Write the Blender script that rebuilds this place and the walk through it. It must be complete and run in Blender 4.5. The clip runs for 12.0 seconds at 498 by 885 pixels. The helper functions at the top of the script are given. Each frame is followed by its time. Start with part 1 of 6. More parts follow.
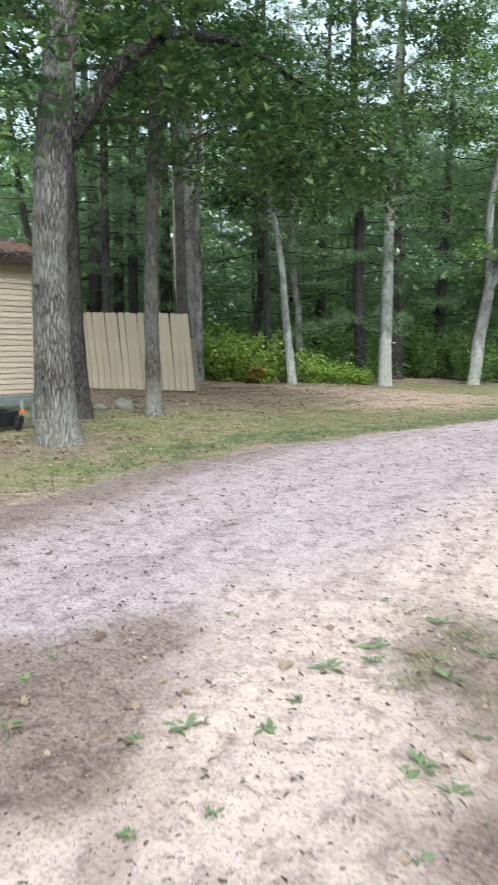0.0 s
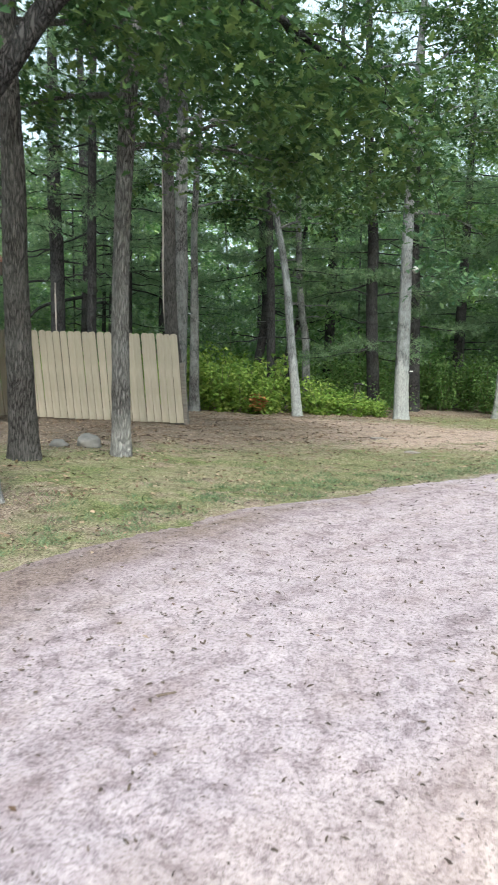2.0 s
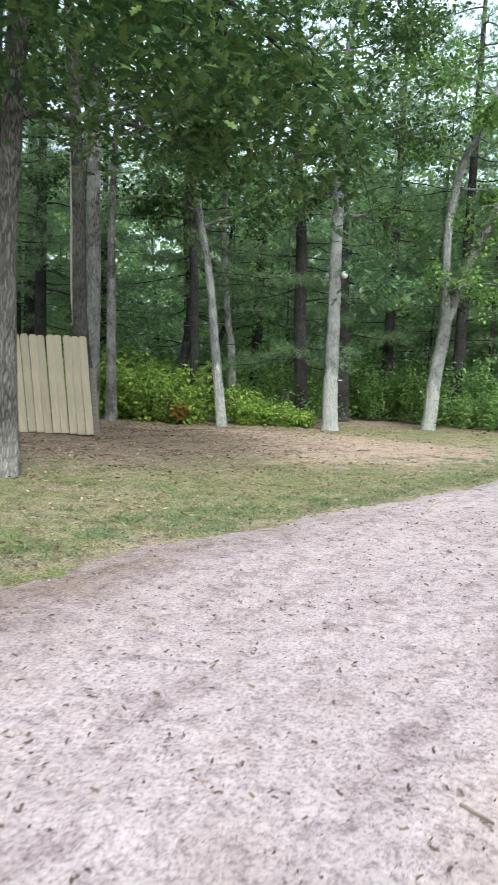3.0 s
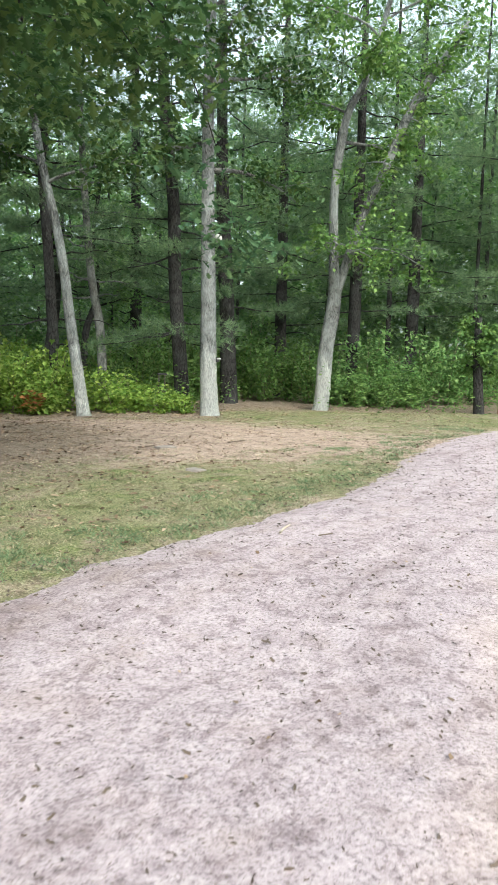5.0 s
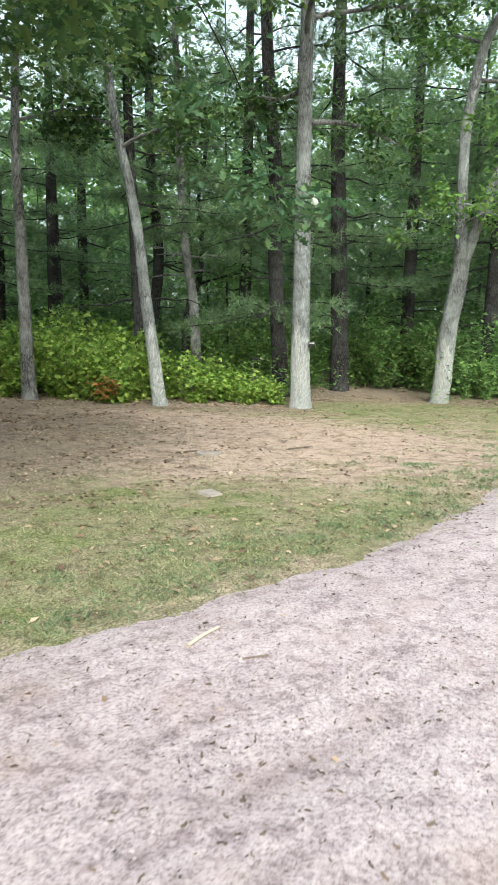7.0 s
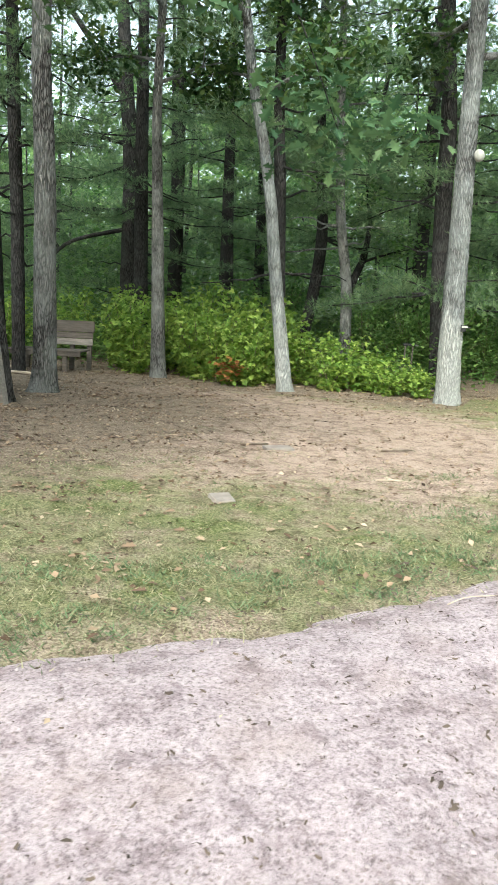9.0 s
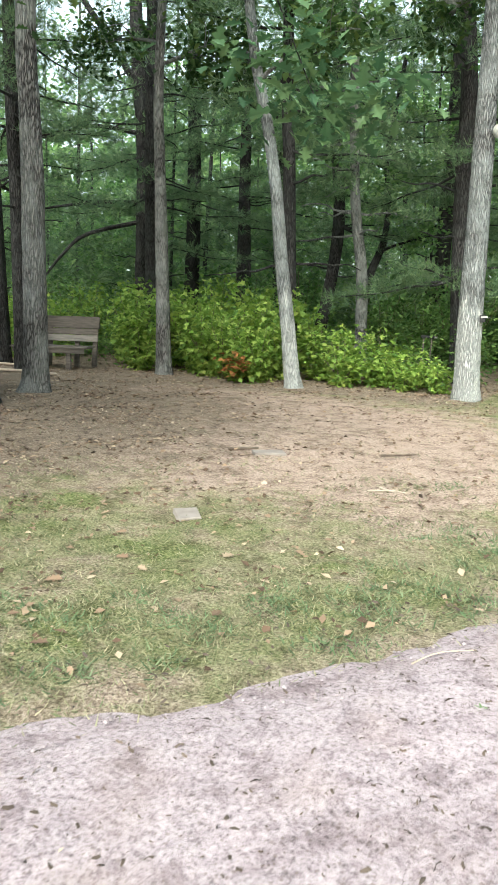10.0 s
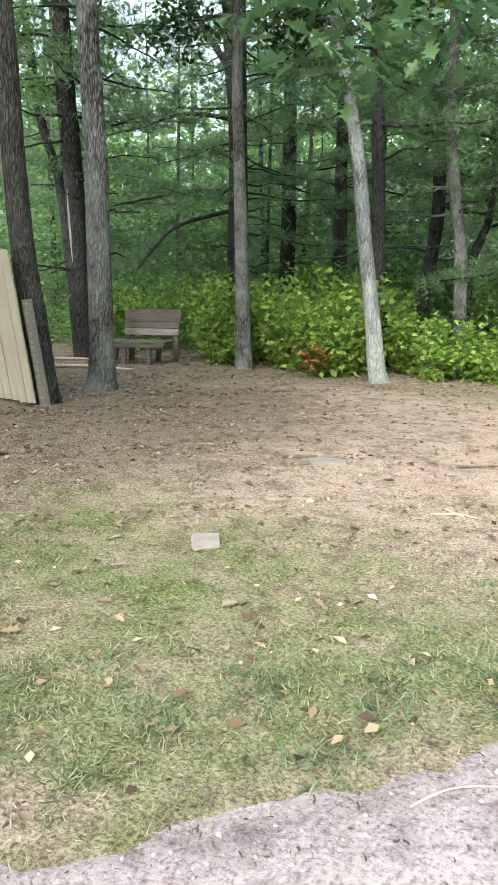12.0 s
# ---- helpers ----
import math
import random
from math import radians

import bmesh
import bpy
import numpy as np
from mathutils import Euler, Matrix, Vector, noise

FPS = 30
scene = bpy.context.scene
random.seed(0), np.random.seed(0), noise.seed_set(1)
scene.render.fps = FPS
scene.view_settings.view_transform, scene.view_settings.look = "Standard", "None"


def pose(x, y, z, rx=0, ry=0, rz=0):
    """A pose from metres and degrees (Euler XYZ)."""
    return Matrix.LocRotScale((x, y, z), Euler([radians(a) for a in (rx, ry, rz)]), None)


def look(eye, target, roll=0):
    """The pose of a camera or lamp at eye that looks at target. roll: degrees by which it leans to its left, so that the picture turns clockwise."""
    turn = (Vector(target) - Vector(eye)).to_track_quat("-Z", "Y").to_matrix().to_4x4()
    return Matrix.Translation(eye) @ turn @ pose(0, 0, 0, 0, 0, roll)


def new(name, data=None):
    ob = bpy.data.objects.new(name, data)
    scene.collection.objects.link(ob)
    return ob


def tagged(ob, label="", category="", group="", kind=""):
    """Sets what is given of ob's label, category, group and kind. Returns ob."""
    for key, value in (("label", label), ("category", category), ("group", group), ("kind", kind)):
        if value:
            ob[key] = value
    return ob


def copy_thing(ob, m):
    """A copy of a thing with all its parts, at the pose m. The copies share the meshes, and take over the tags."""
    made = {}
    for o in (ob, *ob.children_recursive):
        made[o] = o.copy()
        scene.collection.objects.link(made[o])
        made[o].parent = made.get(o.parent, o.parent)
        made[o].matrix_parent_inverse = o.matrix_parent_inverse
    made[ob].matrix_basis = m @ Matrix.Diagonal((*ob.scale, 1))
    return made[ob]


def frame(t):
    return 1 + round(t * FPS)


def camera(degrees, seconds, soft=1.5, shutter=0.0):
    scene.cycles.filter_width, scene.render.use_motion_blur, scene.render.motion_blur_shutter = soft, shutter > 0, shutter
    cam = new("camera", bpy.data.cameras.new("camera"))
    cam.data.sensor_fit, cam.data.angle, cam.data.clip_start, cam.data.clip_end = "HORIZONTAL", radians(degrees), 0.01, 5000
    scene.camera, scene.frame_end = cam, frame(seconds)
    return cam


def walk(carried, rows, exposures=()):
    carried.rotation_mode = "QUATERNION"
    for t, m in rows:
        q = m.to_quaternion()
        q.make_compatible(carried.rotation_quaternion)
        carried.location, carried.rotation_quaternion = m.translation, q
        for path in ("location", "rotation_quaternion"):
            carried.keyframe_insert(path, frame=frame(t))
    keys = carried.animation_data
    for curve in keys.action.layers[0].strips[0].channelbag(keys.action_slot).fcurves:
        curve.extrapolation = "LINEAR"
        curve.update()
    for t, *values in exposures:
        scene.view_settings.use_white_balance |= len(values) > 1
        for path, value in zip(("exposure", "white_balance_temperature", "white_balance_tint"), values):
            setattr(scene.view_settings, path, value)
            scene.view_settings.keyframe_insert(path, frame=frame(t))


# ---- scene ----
SKY_STRENGTH = 0.15
SUN_STRENGTH = 1.4
EXPOSURES = [(0, 1.20, 5900, 3.0), (3, 1.36, 5980, 2.5), (5, 1.40, 6120, 1.5), (9.5, 1.58, 6200, 0.5), (12, 1.66, 6120, 1.5)]
cam = camera(39.6, 12.0, 1.5, 0.25)
PATH = [
    (0, (0.678, 0.622, 1.289), (0.536, 2.595, 0.998), 1.1),
    (0.5, (0.671, 1.105, 1.313), (0.286, 3.054, 1.083), 1.4),
    (0.7, (0.673, 1.292, 1.324), (0.255, 3.236, 1.108), 1.6),
    (1, (0.705, 1.62, 1.285), (0.302, 3.569, 1.089), 1.8),
    (1.2, (0.757, 1.833, 1.263), (0.378, 3.787, 1.07), 1.5),
    (1.5, (0.759, 2.236, 1.266), (0.445, 4.203, 1.081), 1.7),
    (2, (0.738, 2.864, 1.263), (0.571, 4.845, 1.048), 1.9),
    (2.5, (0.827, 3.456, 1.273), (0.755, 5.443, 1.05), 2.1),
    (3, (0.89, 3.985, 1.276), (0.921, 5.976, 1.089), 2.6),
    (3.2, (0.967, 4.22, 1.27), (1.048, 6.21, 1.08), 3.2),
    (4.8, (1.903, 5.788, 1.354), (2.159, 7.756, 1.113), 1.2),
    (5, (1.997, 6.003, 1.368), (2.268, 7.97, 1.122), 1.1),
    (5.5, (2.361, 6.483, 1.408), (2.625, 8.445, 1.121), 1.0),
    (6, (2.732, 7.016, 1.473), (2.842, 8.985, 1.137), 0.8),
    (6.5, (3.088, 7.453, 1.53), (3.063, 9.428, 1.217), 0.8),
    (6.6, (3.167, 7.541, 1.531), (3.114, 9.518, 1.235), 1.7),
    (7, (3.518, 7.945, 1.579), (3.338, 9.91, 1.253), 1.2),
    (7.2, (3.673, 8.157, 1.603), (3.434, 10.116, 1.277), 1.2),
    (7.5, (3.906, 8.428, 1.635), (3.583, 10.372, 1.294), 1.9),
    (7.7, (4.073, 8.632, 1.648), (3.651, 10.556, 1.306), 2.0),
    (9.3, (4.833, 10.092, 1.373), (4.037, 11.887, 0.991), 2.6),
    (9.5, (4.861, 10.251, 1.378), (4.046, 12.036, 0.991), 2.4),
    (10, (4.942, 10.61, 1.415), (4.091, 12.377, 1.019), 1.8),
    (10.5, (5.034, 10.925, 1.447), (4.131, 12.665, 1.052), 1.3),
    (11, (5.039, 11.206, 1.436), (4.09, 12.921, 1.04), 1.0),
    (11.5, (5.021, 11.42, 1.426), (3.986, 13.084, 1.022), 0.5),
    (12, (5.042, 11.531, 1.448), (3.92, 13.129, 1.014), 0.2),
]
walk(cam, [(t, look(eye, target, roll)) for t, eye, target, roll in PATH], EXPOSURES)

# ---- world, sun, exposure ----
world = bpy.data.worlds.new("overcast_sky")
scene.world = world
world.use_nodes = True
_wn = world.node_tree
_bg = _wn.nodes["Background"]
_sky = _wn.nodes.new("ShaderNodeTexSky")
_sky.sky_type = "NISHITA"
_sky.sun_disc = False
_sky.sun_elevation = radians(37)
_sky.sun_rotation = radians(168)
_sky.air_density, _sky.dust_density, _sky.ozone_density = 1.0, 7.0, 0.6
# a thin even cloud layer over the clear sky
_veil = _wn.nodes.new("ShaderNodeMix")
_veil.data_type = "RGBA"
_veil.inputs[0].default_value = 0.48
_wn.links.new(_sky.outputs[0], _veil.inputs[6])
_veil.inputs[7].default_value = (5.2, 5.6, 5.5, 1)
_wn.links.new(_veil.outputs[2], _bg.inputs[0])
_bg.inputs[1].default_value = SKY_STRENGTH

_sun = new("sun", bpy.data.lights.new("sun", "SUN"))
_sun.data.energy, _sun.data.angle, _sun.data.color = SUN_STRENGTH, radians(25), (1.0, 0.98, 0.955)
# azimuth 168 degrees from +y towards +x: behind the walker, to the right
_sun.matrix_world = look((40 * math.sin(radians(168)), 40 * math.cos(radians(168)), 30), (0, 0, 0))

# ---- materials ----


def material(name, build, rough=0.9, metal=0.0, spec=0.3):
    m = bpy.data.materials.new(name)
    m.use_nodes = True
    nt = m.node_tree
    bsdf = nt.nodes["Principled BSDF"]
    bsdf.inputs["Roughness"].default_value = rough
    bsdf.inputs["Metallic"].default_value = metal
    bsdf.inputs["Specular IOR Level"].default_value = spec
    build(nt, bsdf)
    return m


def node(nt, kind, **values):
    n = nt.nodes.new(kind)
    for key, value in values.items():
        n.inputs[key.replace("_", " ")].default_value = value
    return n


def coords(nt, scale=(1, 1, 1)):
    tc = nt.nodes.new("ShaderNodeTexCoord")
    mp = node(nt, "ShaderNodeMapping", Scale=scale)
    nt.links.new(tc.outputs["Object"], mp.inputs[0])
    return mp.outputs[0]


def noise_tex(nt, vec, scale, detail=4.0, rough=0.55, distort=0.0):
    n = node(nt, "ShaderNodeTexNoise", Scale=scale, Detail=detail, Roughness=rough, Distortion=distort)
    nt.links.new(vec, n.inputs["Vector"])
    return n.outputs["Fac"]


def ramp(nt, fac, stops):
    r = nt.nodes.new("ShaderNodeValToRGB")
    el = r.color_ramp.elements
    while len(el) < len(stops):
        el.new(0.5)
    for e, (p, c) in zip(el, stops):
        e.position, e.color = p, (*c, 1)
    nt.links.new(fac, r.inputs[0])
    return r.outputs[0]


def mix(nt, fac, a, b, mode="MIX"):
    n = nt.nodes.new("ShaderNodeMix")
    n.data_type, n.blend_type = "RGBA", mode
    for sock, value in ((n.inputs[0], fac), (n.inputs[6], a), (n.inputs[7], b)):
        if isinstance(value, (int, float)):
            sock.default_value = value
        elif isinstance(value, tuple):
            sock.default_value = (*value, 1)
        else:
            nt.links.new(value, sock)
    return n.outputs[2]


def bump(nt, bsdf, height, strength, dist):
    b = node(nt, "ShaderNodeBump", Strength=strength, Distance=dist)
    nt.links.new(height, b.inputs["Height"])
    nt.links.new(b.outputs[0], bsdf.inputs["Normal"])


def m_bark(name, dark, light, lichen, furrow=7.0, lichen_amount=0.45, foot=None):
    """foot: colour and height of a crust of pale lichen on the lowest part of the trunk."""
    def build(nt, bsdf):
        v = coords(nt, (furrow, furrow, 2.6))
        vor = node(nt, "ShaderNodeTexVoronoi", Scale=2.2)
        vor.feature = "DISTANCE_TO_EDGE"
        warp = noise_tex(nt, coords(nt, (furrow, furrow, 3)), 1.2, 3)
        add = nt.nodes.new("ShaderNodeVectorMath")
        add.operation = "MULTIPLY_ADD"
        nt.links.new(warp, add.inputs[0])
        add.inputs[1].default_value = (0.9, 0.9, 0.5)
        nt.links.new(v, add.inputs[2])
        nt.links.new(add.outputs[0], vor.inputs["Vector"])
        grain = noise_tex(nt, coords(nt, (30, 30, 6)), 2.0, 5, 0.65)
        ridge = ramp(nt, vor.outputs["Distance"], [(0.0, (0, 0, 0)), (0.2, (1, 1, 1))])
        col = mix(nt, ridge, dark, light)
        col = mix(nt, 0.45, col, ramp(nt, grain, [(0.3, (0.25, 0.25, 0.25)), (0.75, (1, 1, 1))]), "MULTIPLY")
        patch = ramp(nt, noise_tex(nt, coords(nt), 1.7, 5, 0.6), [(0.42, (0, 0, 0)), (0.62, (1, 1, 1))])
        fac = nt.nodes.new("ShaderNodeMath")
        fac.operation = "MULTIPLY"
        nt.links.new(patch, fac.inputs[0])
        fac.inputs[1].default_value = lichen_amount
        col = mix(nt, fac.outputs[0], col, lichen)
        if foot:
            tc = nt.nodes.new("ShaderNodeTexCoord")
            sep = nt.nodes.new("ShaderNodeSeparateXYZ")
            nt.links.new(tc.outputs["Object"], sep.inputs[0])
            edge = nt.nodes.new("ShaderNodeMath")
            edge.operation = "MULTIPLY_ADD"
            nt.links.new(noise_tex(nt, coords(nt, (5, 5, 1.2)), 1.0, 5, 0.7), edge.inputs[0])
            edge.inputs[1].default_value = -2.2 * foot[1]
            nt.links.new(sep.outputs["Z"], edge.inputs[2])
            crust = ramp(nt, edge.outputs[0], [(0.0, (0.8, 0.8, 0.8)), (0.35, (0, 0, 0))])
            col = mix(nt, crust, col, mix(nt, ridge, tuple(c * 0.62 for c in foot[0]), foot[0]))
        nt.links.new(col, bsdf.inputs["Base Color"])
        h = mix(nt, 0.3, ridge, grain)
        bump(nt, bsdf, h, 1.0, 0.03)
    return material(name, build, 0.95, spec=0.1)


def m_leaf(name, stops, translucency=0.35, rough=0.55):
    """Leaf colour varies leaf by leaf, and in drifts over the crown."""
    def build(nt, bsdf):
        geo = nt.nodes.new("ShaderNodeNewGeometry")
        big = noise_tex(nt, coords(nt), 0.9, 2)
        add = nt.nodes.new("ShaderNodeMath")
        add.operation = "MULTIPLY_ADD"
        nt.links.new(geo.outputs["Random Per Island"], add.inputs[0])
        add.inputs[1].default_value = 0.6
        half = nt.nodes.new("ShaderNodeMath")
        half.operation = "MULTIPLY"
        nt.links.new(big, half.inputs[0])
        half.inputs[1].default_value = 0.4
        nt.links.new(half.outputs[0], add.inputs[2])
        col = ramp(nt, add.outputs[0], stops)
        nt.links.new(col, bsdf.inputs["Base Color"])
        tr = nt.nodes.new("ShaderNodeBsdfTranslucent")
        nt.links.new(col, tr.inputs[0])
        mx = nt.nodes.new("ShaderNodeMixShader")
        mx.inputs[0].default_value = translucency
        nt.links.new(bsdf.outputs[0], mx.inputs[1])
        nt.links.new(tr.outputs[0], mx.inputs[2])
        nt.links.new(mx.outputs[0], nt.nodes["Material Output"].inputs[0])
    return material(name, build, rough, spec=0.35)


def m_plain(name, a, b, scale=6.0, rough=0.6, metal=0.0, stretch=(1, 1, 1), rel=0.2, dist=0.004, spec=0.35):
    def build(nt, bsdf):
        f = noise_tex(nt, coords(nt, stretch), scale, 6, 0.6)
        oi = nt.nodes.new("ShaderNodeObjectInfo")
        col = ramp(nt, f, [(0.3, a), (0.7, b)])
        var = ramp(nt, oi.outputs["Random"], [(0.0, (0.86, 0.86, 0.86)), (1.0, (1, 1, 1))])
        col = mix(nt, 1.0, col, var, "MULTIPLY")
        nt.links.new(col, bsdf.inputs["Base Color"])
        bump(nt, bsdf, noise_tex(nt, coords(nt, stretch), scale * 6, 4), rel, dist)
    return material(name, build, rough, metal, spec)


def build_road(nt, bsdf):
    v = coords(nt)
    big = noise_tex(nt, v, 0.35, 4, 0.6)
    # streaks drawn out along the wheel tracks
    lane = nt.nodes.new("ShaderNodeAttribute")
    lane.attribute_name = "lane"
    drawn = node(nt, "ShaderNodeMapping", Scale=(0.55, 3.6, 1))
    nt.links.new(lane.outputs["Vector"], drawn.inputs[0])
    streak = noise_tex(nt, drawn.outputs[0], 1.0, 6, 0.68, 0.3)
    tone = ramp(nt, streak, [(0.34, (0.74, 0.71, 0.715)), (0.5, (0.97, 0.965, 0.97)), (0.66, (1.0, 1.0, 1.0))])
    blotch = ramp(nt, noise_tex(nt, v, 9.0, 7, 0.78, 0.4), [(0.38, (0.60, 0.57, 0.58)), (0.5, (0.94, 0.93, 0.935)), (0.6, (1, 1, 1))])
    mid = noise_tex(nt, v, 2.6, 5, 0.65)
    fine = noise_tex(nt, v, 55, 6, 0.8)
    speck = node(nt, "ShaderNodeTexVoronoi", Scale=120.0)
    nt.links.new(v, speck.inputs["Vector"])
    pink = ramp(nt, fine, [(0.37, (0.19, 0.158, 0.166)), (0.48, (0.42, 0.358, 0.376)), (0.63, (0.54, 0.466, 0.49))])
    sand = ramp(nt, fine, [(0.35, (0.36, 0.28, 0.245)), (0.48, (0.58, 0.47, 0.42)), (0.65, (0.68, 0.565, 0.51))])
    # the sandy side lies away from the lawn, near the start of the walk
    tc = nt.nodes.new("ShaderNodeTexCoord")
    sep = nt.nodes.new("ShaderNodeSeparateXYZ")
    nt.links.new(tc.outputs["Object"], sep.inputs[0])
    side = nt.nodes.new("ShaderNodeMath")
    side.operation = "MULTIPLY_ADD"
    nt.links.new(sep.outputs["X"], side.inputs[0])
    side.inputs[1].default_value = 0.42
    drift = nt.nodes.new("ShaderNodeMath")
    drift.operation = "MULTIPLY_ADD"
    nt.links.new(sep.outputs["Y"], drift.inputs[0])
    drift.inputs[1].default_value = -0.30
    drift.inputs[2].default_value = 1.05
    nt.links.new(drift.outputs[0], side.inputs[2])
    wob = nt.nodes.new("ShaderNodeMath")
    wob.operation = "ADD"
    nt.links.new(side.outputs[0], wob.inputs[0])
    nt.links.new(big, wob.inputs[1])
    f_sand = ramp(nt, wob.outputs[0], [(0.35, (0, 0, 0)), (0.85, (1, 1, 1))])
    col = mix(nt, f_sand, pink, sand)
    soil = ramp(nt, mid, [(0.50, (0, 0, 0)), (0.74, (0.42, 0.42, 0.42))])
    col = mix(nt, soil, col, (0.34, 0.265, 0.245))
    at = nt.nodes.new("ShaderNodeAttribute")
    at.attribute_name = "soil"
    fr = nt.nodes.new("ShaderNodeMath")
    fr.operation = "MULTIPLY_ADD"
    nt.links.new(mix(nt, 0.5, mid, streak), fr.inputs[0])
    fr.inputs[1].default_value = 1.0
    nt.links.new(at.outputs["Fac"], fr.inputs[2])
    dark_soil = ramp(nt, fine, [(0.34, (0.07, 0.05, 0.042)), (0.5, (0.20, 0.15, 0.127)), (0.68, (0.36, 0.285, 0.245))])
    col = mix(nt, ramp(nt, fr.outputs[0], [(0.58, (0, 0, 0)), (0.98, (0.88, 0.88, 0.88))]), col, dark_soil)
    dots = ramp(nt, speck.outputs["Color"], [(0.10, (0.75, 0.75, 0.75)), (0.2, (0, 0, 0))])
    col = mix(nt, dots, col, (0.25, 0.205, 0.19))
    col = mix(nt, 1.0, col, tone, "MULTIPLY")
    col = mix(nt, 1.0, col, blotch, "MULTIPLY")
    nt.links.new(col, bsdf.inputs["Base Color"])
    bump(nt, bsdf, mix(nt, 0.6, fine, streak), 0.7, 0.025)


def build_lawn(nt, bsdf):
    v = coords(nt)
    big = noise_tex(nt, v, 0.33, 4, 0.6, 0.4)
    mid = noise_tex(nt, v, 2.2, 6, 0.65)
    fine = noise_tex(nt, v, 62, 5, 0.75)
    soil = ramp(nt, fine, [(0.38, (0.18, 0.13, 0.105)), (0.5, (0.40, 0.305, 0.25)), (0.63, (0.57, 0.46, 0.385))])
    straw = ramp(nt, fine, [(0.38, (0.13, 0.115, 0.07)), (0.5, (0.26, 0.235, 0.15)), (0.63, (0.40, 0.36, 0.25))])
    green = ramp(nt, fine, [(0.38, (0.05, 0.075, 0.025)), (0.5, (0.165, 0.19, 0.075)), (0.63, (0.31, 0.32, 0.16))])
    grass = mix(nt, ramp(nt, noise_tex(nt, v, 0.8, 5, 0.7), [(0.40, (0.1, 0.1, 0.1)), (0.60, (1, 1, 1))]), straw, green)
    litter = ramp(nt, fine, [(0.38, (0.075, 0.058, 0.045)), (0.5, (0.23, 0.18, 0.14)), (0.64, (0.46, 0.385, 0.30))])
    at = nt.nodes.new("ShaderNodeAttribute")
    at.attribute_name = "cover"
    sep = nt.nodes.new("ShaderNodeSeparateColor")
    nt.links.new(at.outputs["Color"], sep.inputs[0])

    def fray(channel, lo, hi):
        s = nt.nodes.new("ShaderNodeMath")
        s.operation = "MULTIPLY_ADD"
        nt.links.new(mid, s.inputs[0])
        s.inputs[1].default_value = 0.9
        nt.links.new(sep.outputs[channel], s.inputs[2])
        b = nt.nodes.new("ShaderNodeMath")
        b.operation = "MULTIPLY_ADD"
        nt.links.new(big, b.inputs[0])
        b.inputs[1].default_value = 0.5
        nt.links.new(s.outputs[0], b.inputs[2])
        return ramp(nt, b.outputs[0], [(lo, (0, 0, 0)), (hi, (1, 1, 1))])
    col = mix(nt, fray(0, 0.72, 1.25), grass, soil)
    col = mix(nt, fray(1, 0.75, 1.5), col, litter)
    worn = ramp(nt, noise_tex(nt, v, 5.2, 7, 0.8, 0.3), [(0.37, (0.44, 0.41, 0.39)), (0.53, (1, 1, 1))])
    col = mix(nt, 0.85, col, worn, "MULTIPLY")
    nt.links.new(col, bsdf.inputs["Base Color"])
    bump(nt, bsdf, mix(nt, 0.5, fine, mid), 0.9, 0.03)


ROAD = material("gravel_road", build_road, 0.97, spec=0.15)
LAWN = material("worn_lawn", build_lawn, 0.98, spec=0.1)
BARK_OAK = m_bark("oak_bark", (0.048, 0.044, 0.042), (0.205, 0.197, 0.192), (0.30, 0.31, 0.305), 23, 0.35, ((0.33, 0.325, 0.31), 0.28))
BARK_DARK_OAK = m_bark("dark_oak_bark", (0.022, 0.02, 0.019), (0.13, 0.12, 0.115), (0.21, 0.21, 0.20), 22, 0.3)
BARK_PALE = m_bark("pale_bark", (0.07, 0.07, 0.07), (0.24, 0.25, 0.25), (0.40, 0.44, 0.44), 23, 0.5, ((0.54, 0.56, 0.545), 1.1))
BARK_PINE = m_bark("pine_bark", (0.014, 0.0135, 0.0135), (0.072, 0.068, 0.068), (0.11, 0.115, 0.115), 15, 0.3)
BARK_GREY = m_bark("grey_bark", (0.045, 0.043, 0.042), (0.235, 0.23, 0.228), (0.38, 0.40, 0.385), 21, 0.55)
STRIPPED = m_plain("stripped_wood", (0.22, 0.19, 0.165), (0.42, 0.385, 0.35), 3, 0.9, stretch=(12, 12, 1))
OAK_LEAF = m_leaf("oak_leaf", [(0.15, (0.028, 0.066, 0.024)), (0.5, (0.060, 0.122, 0.040)), (0.88, (0.15, 0.21, 0.060))], 0.4)
BLUE_LEAF = m_leaf("young_oak_leaf", [(0.15, (0.04, 0.095, 0.045)), (0.5, (0.075, 0.155, 0.07)), (0.9, (0.14, 0.22, 0.09))], 0.4)
MAPLE_LEAF = m_leaf("maple_leaf", [(0.12, (0.08, 0.16, 0.03)), (0.4, (0.20, 0.33, 0.06)), (0.72, (0.36, 0.49, 0.11)), (0.97, (0.54, 0.54, 0.16))], 0.5)
RED_LEAF = m_leaf("turning_leaf", [(0.2, (0.20, 0.10, 0.03)), (0.5, (0.36, 0.14, 0.05)), (0.9, (0.42, 0.24, 0.08))], 0.35)
SHRUB_LEAF = m_leaf("shrub_leaf", [(0.15, (0.06, 0.13, 0.035)), (0.5, (0.135, 0.25, 0.065)), (0.9, (0.27, 0.39, 0.12))], 0.45)
WOODS_LEAF = m_leaf("woods_leaf", [(0.12, (0.06, 0.14, 0.045)), (0.5, (0.17, 0.31, 0.10)), (0.9, (0.36, 0.50, 0.20))], 0.5)
NEEDLES = m_leaf("pine_needles", [(0.15, (0.075, 0.135, 0.075)), (0.5, (0.175, 0.275, 0.145)), (0.9, (0.33, 0.42, 0.22))], 0.5)
